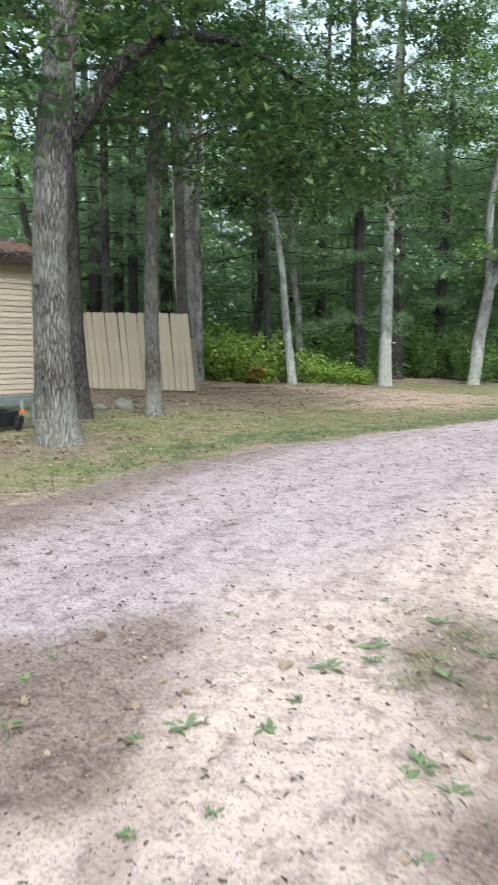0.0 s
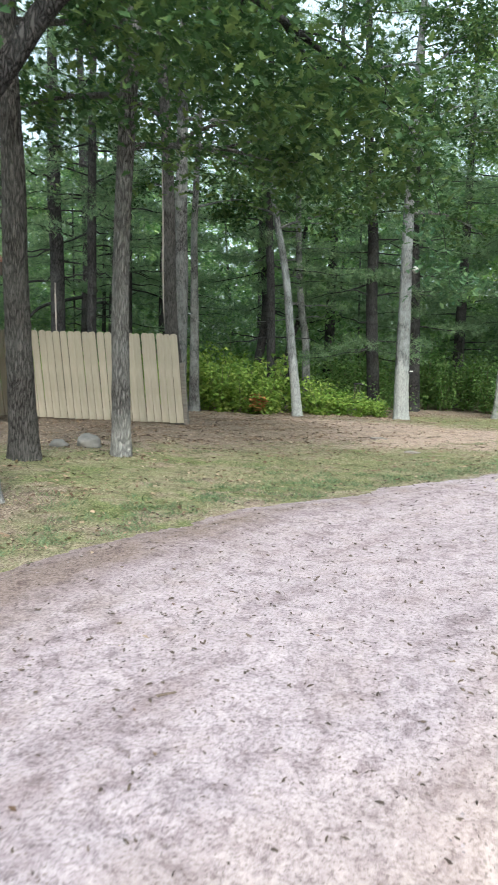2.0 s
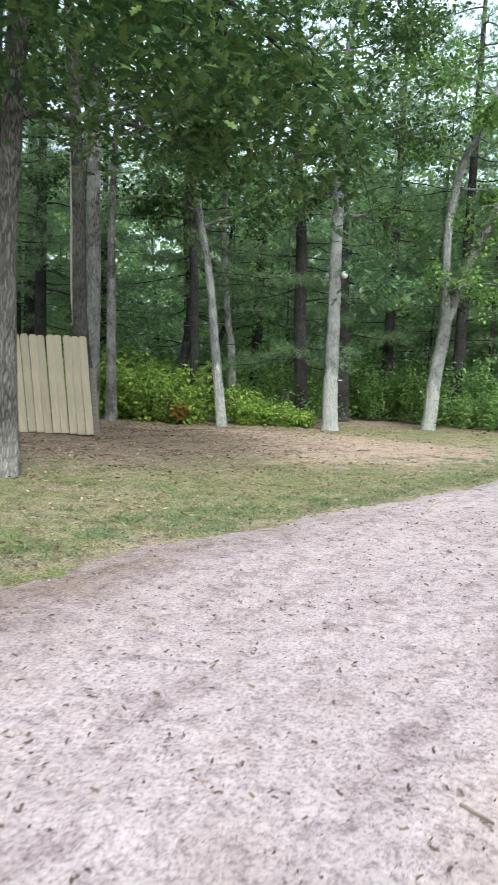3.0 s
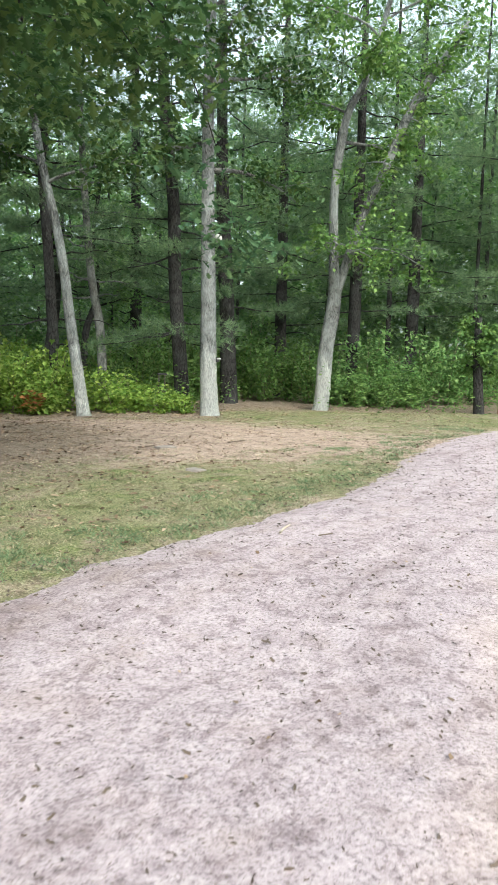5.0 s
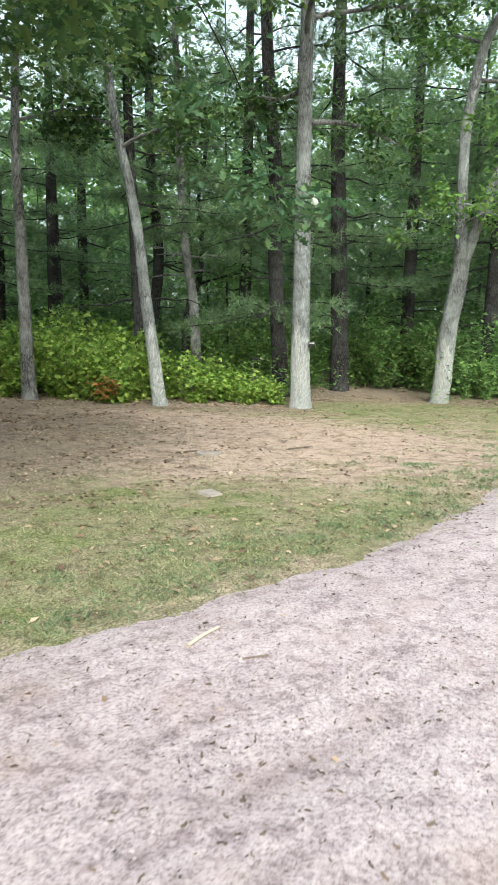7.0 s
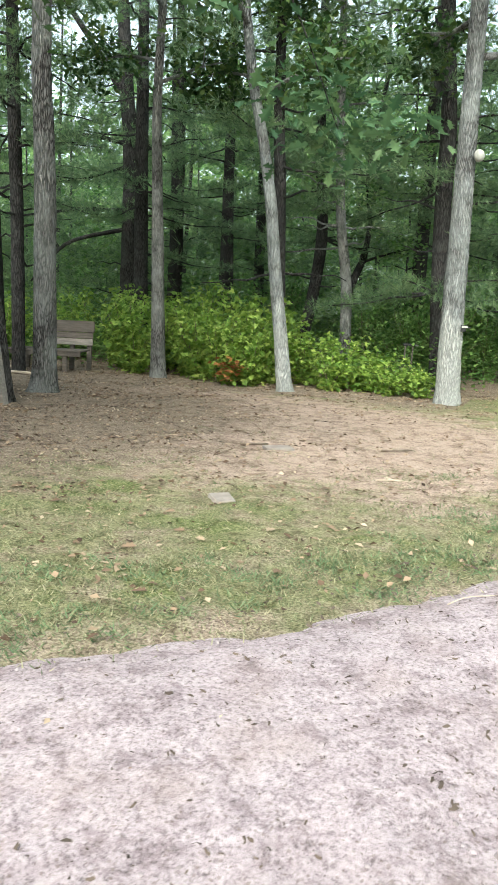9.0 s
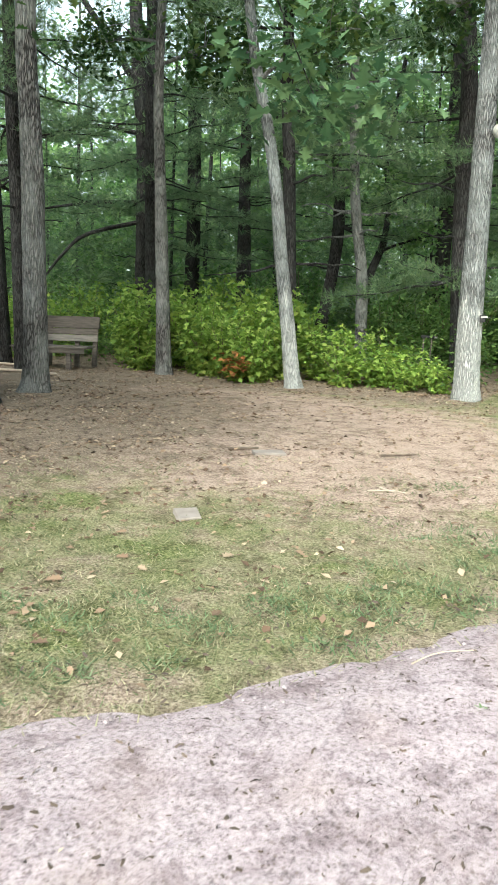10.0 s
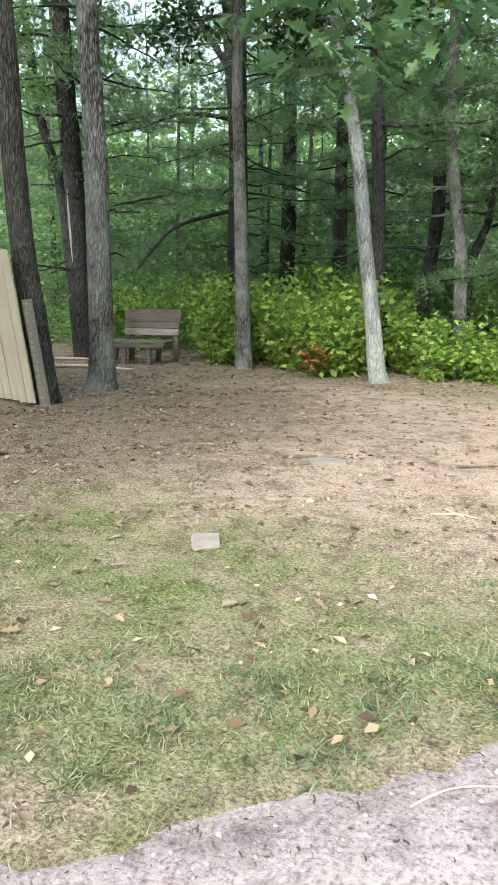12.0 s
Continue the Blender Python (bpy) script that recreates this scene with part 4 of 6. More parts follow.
def far_woods():
    rng = np.random.default_rng(21)
    # the view ahead: a deep belt of crowns, thick down to the ground
    n = 3600
    ang, rad = rng.uniform(-1.0, 0.95, n), 19 + 24 * rng.uniform(0, 1, n) ** 0.8
    x, y = 2 + np.sin(ang) * rad, 10 + np.cos(ang) * rad
    z = np.where(rng.uniform(0, 1, n) < 0.45, rng.uniform(0.3, 5, n), rng.uniform(3, 11.5, n))
    keep = ((rad > 22.5) & (y > 26.5) | (z > 6) & (y > 25)) & ((x > -6) | (z < 5) | (rad > 36) | (y > 30) & (rng.uniform(0, 1, n) < 0.6))
    c = np.stack([x, y, z], 1)[keep]
    # taller crowns beyond the bend of the drive
    a, r = rng.uniform(0.12, 0.95, 900), rng.uniform(24, 42, 900)
    c = np.concatenate([c, np.stack([2 + np.sin(a) * r, 10 + np.cos(a) * r, rng.uniform(6, 16, 900)], 1)])
    a, r = rng.uniform(-0.9, 0.9, 900), rng.uniform(24, 34, 900)
    low = np.stack([2 + np.sin(a) * r, 10 + np.cos(a) * r, rng.uniform(0.2, 2.4, 900)], 1)
    c = np.concatenate([c, low[low[:, 1] > 28.5]])
    c = c[rng.permutation(len(c))]
    half = len(c) // 2
    p = clumped(rng, c[:half], 62, np.array([0.75, 0.75, 0.2]))
    p = p[p[:, 2] > 0.02]
    size = rng.uniform(0.10, 0.22, len(p)) * (0.5 + np.hypot(p[:, 0] - 2, p[:, 1] - 10) / 34)
    me = scatter_mesh("far_woods", p, size, PLAIN_LEAF, (-0.7, 0.5), 0.5, seed=5)
    tagged(link("far_woods", me, WOODS_LEAF), "dense green leaves of the woods behind the clearing", "woods", kind="stuff")
    p = clumped(rng, c[half:], 22, np.array([0.8, 0.8, 0.13]))
    p = p[p[:, 2] > 0.3]
    me = scatter_mesh("far_boughs", p, rng.uniform(0.32, 0.6, len(p)), TUFT, (-0.3, 0.4), 0.5, seed=15)
    tagged(link("far_boughs", me, NEEDLES), "layered soft pine boughs deep in the woods", "woods", kind="stuff")
    # the rest all round, farther off; behind the walk unseen, added for the light
    n = 3900
    ang, rad = rng.uniform(0, 6.283, n), rng.uniform(42, 60, n)
    c = np.stack([2 + np.cos(ang) * rad, 10 + np.sin(ang) * rad, rng.uniform(0.2, 1, n) ** 1.25 * np.where((ang > 2.1) & (ang < 2.75), 12.5, 15)], 1)
    p = clumped(rng, c, 40, np.array([1.5, 1.5, 0.9]))
    p = p[p[:, 2] > 0]
    me = scatter_mesh("distant_woods", p, rng.uniform(0.45, 0.9, len(p)), PLAIN_LEAF, (-0.9, 0.6), 0.6, seed=6)
    tagged(link("distant_woods", me, WOODS_LEAF), "distant green tree line round the clearing, added where unseen", "woods", kind="stuff")
    trunks = []
    for _ in range(60):
        a, r = rng.uniform(-0.95, 0.85), rng.uniform(21, 44)
        x, y = 2 + math.sin(a) * r, 10 + math.cos(a) * r
        if y < 27.5:
            continue
        w = rng.uniform(0.04, 0.12)
        lean = rng.normal(0, 0.5, 2)
        trunks.append(smooth_path([(x, y, -0.2, w), (x + lean[0] * 0.4, y + lean[1] * 0.4, 5, w * 0.85), (x + lean[0], y + lean[1], 14, w * 0.4)], 1.0))
    tagged(link("far_trunks", tubes_mesh("far_trunks", trunks, 7, 0.04, 9), BARK_PINE, smooth=True), "many thin dark trunks deep in the woods", "woods", kind="stuff")


def undergrowth():
    rng = np.random.default_rng(22)
    n = 1100
    x, y = rng.uniform(-14, 16, n), rng.uniform(22.8, 34, n)
    x, y = np.concatenate([x, rng.uniform(-12, -3.2, 260)]), np.concatenate([y, rng.uniform(23.6, 28, 260)])
    z = np.abs(rng.normal(0, 1, len(x))) * (0.28 + 0.055 * np.clip(y - 23, 0, 9)) + 0.08
    lane = (x > 3.6) & (x < 6.2) & (y < 26.8)
    bench = (np.hypot(x + 4.7, y - 21.9) < 1.7)
    keep = ~lane & ~bench
    p = clumped(rng, np.stack([x, y, z], 1)[keep], 46, np.array([0.42, 0.42, 0.22]))
    p = p[p[:, 2] > 0.03]
    me = scatter_mesh("undergrowth", p, rng.uniform(0.06, 0.14, len(p)), PLAIN_LEAF, (-0.5, 0.5), 0.45, seed=8)
    tagged(link("undergrowth", me, SHRUB_LEAF), "low green undergrowth on the forest floor", "undergrowth", kind="stuff")


far_woods()
undergrowth()


# ---- shrubs ----
def shrub(name, x, y, height, radius, leaf, size, leaves, seed, label, shape=MAPLE_SHAPE, turned=0):
    rng = np.random.default_rng(seed)
    root = thing(name, pose(x, y, gz(x, y)), label, "shrub", "shrubs at the woods' edge")
    stems = []
    for i in range(11):
        a, r = rng.uniform(0, 6.28), radius * rng.uniform(0.25, 1.0)
        h = height * rng.uniform(0.5, 1.22) * (1 - 0.3 * r / radius)
        stems.append(smooth_path([(0.03 * math.cos(a), 0.03 * math.sin(a), -0.05, 0.010), (r * 0.4 * math.cos(a), r * 0.4 * math.sin(a), h * 0.5, 0.007), (r * math.cos(a), r * math.sin(a), h, 0.003)], 0.12))
    tagged(link("stem", tubes_mesh("stem", stems, 5, 0, seed), TWIG, root, "thin brown stems"), kind="stuff")
    p = []
    for s in stems:
        q = s[len(s) // 5:, :3]
        p.append(q[rng.integers(0, len(q), leaves // 11)] + rng.normal(0, 1, (leaves // 11, 3)) * [0.12, 0.12, 0.08])
    p = np.vstack(p)
    k = len(p) - turned
    link("foliage", scatter_mesh("foliage", p[:k], rng.uniform(0.7, 1.25, k) * size, shape, (-1.0, 0.25), 0.45, seed=seed), leaf, root)
    if turned:
        q = np.array([0.0, -radius * 0.85, height * 0.42]) + rng.normal(0, 1, (turned, 3)) * [0.16, 0.1, 0.11]
        link("turned_foliage", scatter_mesh("turned_foliage", q, rng.uniform(0.7, 1.2, turned) * size, shape, (-0.45, 0.25), 0.3, seed=seed + 1), RED_LEAF, root, "leaves turned orange-red")
    return root


_bright = [shrub("maple_shrub", -3.55, 22.6, 1.5, 0.62, MAPLE_LEAF, 0.125, 860, 101, "bright yellow-green maple shrub beside the bench"),
           shrub("maple_shrub", -1.75, 22.45, 1.42, 0.60, MAPLE_LEAF, 0.12, 860, 102, "bright yellow-green maple shrub at the woods' edge"),
           shrub("maple_shrub", 1.05, 22.45, 0.9, 0.5, MAPLE_LEAF, 0.11, 560, 103, "low bright green maple shrub at the woods' edge")]
_rng = np.random.default_rng(33)
for _x, _y, _k, _s in [(-4.3, 23.4, 0, 1.0), (-3.2, 22.35, 1, 0.85), (-3.1, 23.5, 0, 1.1), (-2.3, 23.1, 1, 1.05), (-1.15, 22.1, 1, 0.85), (-1.2, 23.2, 0, 1.0), (-0.45, 22.1, 1, 0.78), (-0.3, 22.75, 1, 1.0),
                       (0.35, 23.1, 0, 0.8), (0.9, 23.3, 1, 0.75), (1.65, 22.85, 2, 0.9), (1.5, 23.7, 2, 1.2), (2.15, 22.5, 2, 0.72), (2.45, 23.2, 2, 0.8), (2.75, 22.55, 2, 0.6),
                       (-4.7, 24.4, 0, 1.0), (-3.7, 24.6, 0, 1.05), (-2.6, 24.4, 0, 1.1), (-1.6, 24.4, 1, 1.1), (-0.6, 24.5, 1, 1.0), (-6.6, 23.9, 1, 0.9), (-7.3, 22.9, 1, 0.9), (-8.0, 24.2, 0, 0.9), (-6.9, 25.4, 0, 1.0)]:
    _o = copy_thing(_bright[_k], pose(_x, _y, gz(_x, _y), 0, 0, _rng.uniform(0, 360)))
    _o.scale = (_s, _s, _s * _rng.uniform(0.8, 1.25))
shrub("maple_shrub", -0.62, 21.95, 0.85, 0.5, MAPLE_LEAF, 0.115, 520, 104, "maple shrub with a patch of orange-red leaves", turned=70)
_bush = [shrub("green_bush", 8.1, 25.6, 2.1, 1.0, WOODS_LEAF, 0.135, 1500, 111, "tall dense green bush beyond the drive", PLAIN_LEAF),
         shrub("green_bush", 5.4, 27.4, 1.8, 0.9, SHRUB_LEAF, 0.12, 1300, 112, "dark green bush between the pale oaks", PLAIN_LEAF)]
for _x, _y, _k, _s in [(7.3, 26.2, 0, 0.95), (9.0, 25.4, 0, 0.95), (9.8, 25.6, 0, 1.05), (8.6, 26.8, 0, 1.15), (10.9, 26.3, 0, 1.1), (12.0, 26.5, 0, 1.0), (7.6, 24.9, 1, 0.6), (9.3, 24.6, 1, 0.55), (8.4, 24.7, 1, 0.6),
                       (1.9, 28.0, 0, 1.25), (3.1, 29.0, 0, 1.4), (0.3, 28.6, 0, 1.3), (-2.2, 28.4, 0, 1.3), (5.2, 29.6, 0, 1.4), (8.0, 28.6, 0, 1.4), (-3.9, 28.8, 0, 1.2), (4.7, 28.2, 1, 1.2), (6.3, 27.8, 1, 1.1), (3.4, 27.6, 1, 0.9), (6.7, 26.6, 1, 1.0), (1.6, 26.2, 1, 0.9), (0.6, 26.6, 1, 1.0), (2.4, 26.9, 1, 1.2), (-1.5, 26.1, 1, 0.9), (-3.4, 27.2, 1, 1.1), (-5.6, 27.6, 1, 1.0), (-8.6, 26.6, 1, 1.2), (-10.3, 23.0, 1, 1.0)]:
    _o = copy_thing(_bush[_k], pose(_x, _y, gz(_x, _y), 0, 0, _rng.uniform(0, 360)))
    _o.scale = (_s, _s, _s * _rng.uniform(0.9, 1.08))


# ---- tan board fence ----
def fence():
    end, left = Vector((-1.78, 16.78)), Vector((-6.6, 16.98))
    d = (left - end).normalized()
    g = gz(-2.5, 16.8)
    # local x runs along the fence from its free end, local y towards the woods is negative
    root = thing("fence", Matrix.Translation((end.x, end.y, g)) @ Matrix.Rotation(math.atan2(d.y, d.x), 4, "Z"), "tan painted board fence that leans towards the lawn", "fence")
    bm = bmesh.new()
    w, h, t = 0.146, 1.80, 0.019
    vs = [(0.003, 0), (w - 0.003, 0), (w - 0.003, h - 0.035), (w - 0.035, h), (0.035, h), (0.003, h - 0.035)]
    f = bm.faces.new([bm.verts.new((x, -t / 2, z)) for x, z in vs])
    r = bmesh.ops.extrude_face_region(bm, geom=[f])
    bmesh.ops.translate(bm, vec=(0, t, 0), verts=[v for v in r["geom"] if isinstance(v, bmesh.types.BMVert)])
    bmesh.ops.recalc_face_normals(bm, faces=bm.faces)
    me = bpy.data.meshes.new("board")
    bm.to_mesh(me)
    bm.free()
    me.materials.append(TAN_FENCE)
    rng = np.random.default_rng(4)
    lean_back = -4.5
    for i in range(31):
        b = new("board", me)
        b.parent = root
        b.matrix_basis = pose(i * 0.1545, rng.normal(0, 0.003), 0.035 + rng.normal(0, 0.006), lean_back, 4.6 + rng.normal(0, 0.25), 0)
    for z in (0.35, 1.45):
        boxed("rail", OLD_WOOD, root, 0.04 + 0.08 * z, 4.8, -0.056, -0.014, z - 0.045, z + 0.045, 0.004, m=Matrix.Rotation(radians(lean_back), 4, "X"))
    for x in (-0.03, 2.4, 4.75):
        boxed("post", PALE_WOOD, root, x - 0.045, x + 0.045, -0.16, -0.07, -0.1, 1.25 if x < 0 else 1.7, 0.006, "grey unpainted post", m=Matrix.Rotation(radians(lean_back), 4, "X") @ Matrix.Rotation(radians(4.6), 4, "Y"))


fence()


# ---- shed ----
def shed():
    u = Vector((-0.68, -0.733))
    root = thing("shed", Matrix(((u.x, u.y, 0, -5.18), (u.y, -u.x, 0, 15.54), (0, 0, 1, 0.0), (0, 0, 0, 1))), "tan clapboard shed with a needle-strewn red shingle roof", "shed")
    # local x along the front wall from the hidden corner, local y inwards (negative scale avoided by using -y)
    root.matrix_basis = Matrix.Translation((-5.10, 15.49, 0.02)) @ Matrix.Rotation(math.atan2(u.y, u.x), 4, "Z")
    L, D, H = 6.4, 4.0, 2.86
    s0, s1, wz0, wz1, dh = 1.92, 2.74, 2.02, 2.50, 1.95
    bm = bmesh.new()
    box(bm, 0.02, s0 - 0.09, -0.12, -0.02, -0.1, H)
    box(bm, s1 + 0.09, L, -0.12, -0.02, -0.1, H)
    box(bm, s0 - 0.09, s1 + 0.09, -0.12, -0.02, wz1 + 0.05, H)
    box(bm, 0.02, 0.12, -D, -0.12, -0.1, H)
    box(bm, L - 0.1, L, -D, -0.12, -0.1, H)
    box(bm, 0.12, L - 0.1, -D, -D + 0.1, -0.1, H)
    part("wall", bm, TAN_SIDING, root)
    course, z = 0.118, 0.02
    bm = bmesh.new()
    vs = [(-0.018, 0.0), (0.016, 0.0), (-0.012, course + 0.012), (-0.018, course + 0.012)]
    f = bm.faces.new([bm.verts.new((0, y, zz)) for y, zz in vs])
    r = bmesh.ops.extrude_face_region(bm, geom=[f])
    bmesh.ops.translate(bm, vec=(1, 0, 0), verts=[v for v in r["geom"] if isinstance(v, bmesh.types.BMVert)])
    bmesh.ops.recalc_face_normals(bm, faces=bm.faces)
    me = bpy.data.meshes.new("clapboard")
    bm.to_mesh(me)
    bm.free()
    me.materials.append(TAN_SIDING)
    while z < H - 0.02:
        spans = [(0.05, L)] if z > wz1 + 0.06 else [(0.05, s0 - 0.10), (s1 + 0.10, L)]
        for a, b in spans:
            o = new("clapboard", me)
            o.parent = root
            o.matrix_basis = Matrix.Translation((a, 0, z)) @ Matrix.Diagonal((b - a, 1, 1, 1))
        z += course
    boxed("corner_board", TAN_TRIM, root, 0.0, 0.09, -0.03, 0.016, -0.05, H, 0.004)
    door = boxed("door", TAN_TRIM, root, s0, s1, -0.07, -0.03, 0.05, dh, 0.004, "tan panelled door")
    for px0, px1 in ((s0 + 0.10, s0 + 0.37), (s0 + 0.45, s0 + 0.72)):
        for pz0, pz1 in ((0.2, 0.75), (0.85, 1.45), (1.55, 1.80)):
            boxed("panel", TAN_TRIM, door, px0, px1, -0.035, -0.022, pz0, pz1, 0.008)
    bm = bmesh.new()
    bmesh.ops.create_uvsphere(bm, u_segments=12, v_segments=8, radius=0.03, matrix=Matrix.Translation((s1 - 0.07, 0.03, 0.98)))
    bmesh.ops.create_cone(bm, segments=10, radius1=0.012, radius2=0.012, depth=0.06, cap_ends=True, matrix=Matrix.Translation((s1 - 0.07, 0.0, 0.98)) @ Matrix.Rotation(radians(90), 4, "X"))
    part("knob", bm, GALVANISED, door, smooth=True)
    for x0, x1 in ((s0 - 0.09, s0), (s1, s1 + 0.09)):
        boxed("door_casing", TAN_TRIM, root, x0, x1, -0.10, 0.022, 0.0, wz0 - 0.055, 0.004)
    boxed("door_head", TAN_TRIM, root, s0 - 0.11, s1 + 0.11, -0.10, 0.035, wz0 - 0.052, wz0 + 0.0, 0.004)
    win = thing("window", Matrix.Identity(4), "", "")
    win.parent = root
    for x0, x1, z0, z1 in ((s0 - 0.09, s1 + 0.09, wz1, wz1 + 0.05), (s0 - 0.09, s0, wz0 + 0.003, wz1 - 0.003), (s1, s1 + 0.09, wz0 + 0.003, wz1 - 0.003), (s0 + 0.39, s0 + 0.43, wz0 + 0.003, wz1 - 0.003)):
        boxed("frame", TAN_TRIM, win, x0, x1, -0.10, 0.02 if x1 - x0 > 0.05 else -0.01, z0, z1, 0.003)
    for x0, x1 in ((s0 + 0.003, s0 + 0.387), (s0 + 0.433, s1 - 0.003)):
        boxed("pane", GLASS, win, x0, x1, -0.055, -0.05, wz0 + 0.004, wz1 - 0.004, 0)
    # low roof with a deep dark fascia
    slope = radians(13)
    mr = Matrix.Translation((0, 0.34, H + 0.12)) @ Matrix.Rotation(-slope, 4, "X")
    boxed("roof_deck", DARK_FASCIA, root, -0.3, L + 0.3, -D - 0.6, 0, -0.03, 0.02, 0, m=mr)
    boxed("fascia", DARK_FASCIA, root, -0.3, L + 0.3, 0.342, 0.37, H - 0.10, H + 0.13, 0.004, "dark brown fascia board")
    boxed("soffit", DARK_FASCIA, root, -0.3, L + 0.3, 0.02, 0.34, H - 0.03, H - 0.01, 0)
    rng = np.random.default_rng(6)
    bm = bmesh.new()
    box(bm, 0, 0.30, -0.20, 0, 0, 0.012)
    sm = bpy.data.meshes.new("shingle")
    bm.to_mesh(sm)
    bm.free()
    sm.materials.append(SHINGLE)
    for row in range(11):
        for c in range(22):
            o = new("shingle", sm)
            o.parent = root
            o.matrix_basis = mr @ Matrix.Translation((-0.3 + c * 0.318 + (row % 2) * 0.15 - 0.1 + rng.normal(0, 0.006), 0.03 - row * 0.15, 0.022 + 0.0 * row)) @ Matrix.Rotation(radians(3.5 + rng.normal(0, 0.6)), 4, "X")
    p = np.column_stack([rng.uniform(-0.2, L, 5200), -np.abs(rng.normal(0, 0.8, 5200)) + 0.03, np.full(5200, 0.045)])
    me = scatter_mesh("pine_straw", p, rng.uniform(0.08, 0.16, 5200), ([(-0.02, 0, 0), (0.02, 0, 0), (0, 1, 0.06)], [(0, 1, 2)]), (-0.12, 0.25), 0.3, seed=3)
    o = link("pine_straw", me, DRY_LEAF, root, "fallen rust-brown pine needles on the roof")
    o.matrix_basis = mr
    tagged(o, kind="stuff")
    # a dead pine bough that hangs over the eave
    bough = thing("fallen_bough", root.matrix_basis @ Matrix.Translation((0.75, 0.36, H + 0.22)), "dead pine bough hanging over the shed eave", "branch")
    paths = [smooth_path([(-0.5, -0.9, 0.28, 0.022), (-0.1, -0.2, 0.1, 0.017), (0.5, 0.06, -0.02, 0.006), (0.8, 0.1, -0.12, 0.003)], 0.1)]
    for i in range(26):
        a = rng.uniform(-0.5, 0.75)
        paths.append(smooth_path([(a, 0.02 - 0.2 * max(0, -a), 0.03, 0.009), (a + rng.uniform(-0.1, 0.2), 0.07, -0.1, 0.007), (a + rng.uniform(-0.25, 0.35), 0.1, -rng.uniform(0.12, 0.3), 0.002)], 0.08))
    link("dead_spray", tubes_mesh("dead_spray", paths, 4, 0, 2), PALE_WOOD, bough)


shed()


# ---- boat trailer with paddle boards ----
def trailer():
    t = Vector((-0.17, -0.985))
    base = Matrix.Translation((-3.14, 10.23, gz(-3.3, 9.5) - 0.055)) @ Matrix.Rotation(math.atan2(t.y, t.x), 4, "Z")
    root = thing("boat_trailer", base, "galvanised boat trailer with a black frame parked before the shed", "trailer")

    def bar(name, mat, rows, segs=12, label="", parent=root):
        return link(name, tubes_mesh(name, [smooth_path(rows, 0.06)], segs, 0.0, 1), mat, parent, label, True)

    def plank(name, mat, a, b, w, h, label=""):
        a, b = Vector(a), Vector(b)
        d = b - a
        q = d.to_track_quat("X", "Z").to_matrix().to_4x4()
        return boxed(name, mat, root, 0, d.length, -w / 2, w / 2, -h / 2, h / 2, min(w, h) * 0.15, label, Matrix.Translation(a) @ q)
    # black rails drawn deeper than the bar, to hold the shade under the pontoon
    plank("frame_rail", BLACK, (0.68, 0.20, 0.20), (4.6, 0.20, 0.29), 0.06, 0.19)
    plank("frame_rail", BLACK, (0.68, -0.75, 0.20), (4.6, -0.75, 0.29), 0.06, 0.19)
    for s in (0.66, 2.4, 4.5):
        plank("cross_member", BLACK, (s, -0.75, 0.17 + 0.03 * s), (s, 0.2, 0.17 + 0.03 * s), 0.06, 0.08)
    plank("tongue", GALVANISED, (-0.1, -0.28, 0.22), (1.0, -0.28, 0.25), 0.07, 0.09)
    plank("bracket_arm", GALVANISED, (1.74, 0.27, 0.16), (1.26, 0.27, 0.49), 0.05, 0.075)
    plank("bracket_arm", GALVANISED, (1.26, 0.275, 0.48), (1.58, 0.26, 0.69), 0.05, 0.07)
    plank("bunk", PALE_WOOD, (1.9, 0.12, 0.60), (4.5, 0.12, 0.66), 0.14, 0.05)
    plank("bunk", PALE_WOOD, (1.9, -0.65, 0.60), (4.5, -0.65, 0.66), 0.14, 0.05)
    for s in (2.1, 3.9):
        for y in (0.12, -0.65):
            plank("bunk_post", GALVANISED, (s, y, 0.22), (s, y, 0.60), 0.05, 0.05)
    jack = bar("jack_post", GALVANISED, [(0.72, 0.30, 0.16, 0.022), (0.72, 0.30, 0.44, 0.022)], 12)
    bar("jack_handle", GALVANISED, [(0.72, 0.30, 0.44, 0.010), (0.64, 0.30, 0.46, 0.010), (0.56, 0.30, 0.44, 0.010)], 8, parent=jack)
    bm = bmesh.new()
    bmesh.ops.create_cone(bm, segments=20, radius1=0.075, radius2=0.075, depth=0.05, cap_ends=True, matrix=Matrix.Translation((0.82, 0.30, 0.125)) @ Matrix.Rotation(radians(90), 4, "X"))
    bmesh.ops.bevel(bm, geom=[e for e in bm.edges if len(e.link_faces) == 2 and any(len(f.verts) > 4 for f in e.link_faces)], offset=0.012, segments=2, affect="EDGES")
    part("jack_wheel", bm, BLACK, jack, "black rubber jack wheel")
    boxed("jack_fork", BLACK, jack, 0.73, 0.86, 0.268, 0.332, 0.14, 0.24, 0.01)
    boxed("reflector", REFLECTOR, root, 0.74, 0.83, 0.335, 0.35, 0.27, 0.32, 0.004, "amber reflector")
    boxed("marker_bracket", GALVANISED, root, 0.44, 0.48, 0.28, 0.33, 0.08, 0.36, 0.004)
    boxed("marker_bracket", GALVANISED, root, 0.30, 0.34, 0.20, 0.25, 0.10, 0.32, 0.004)
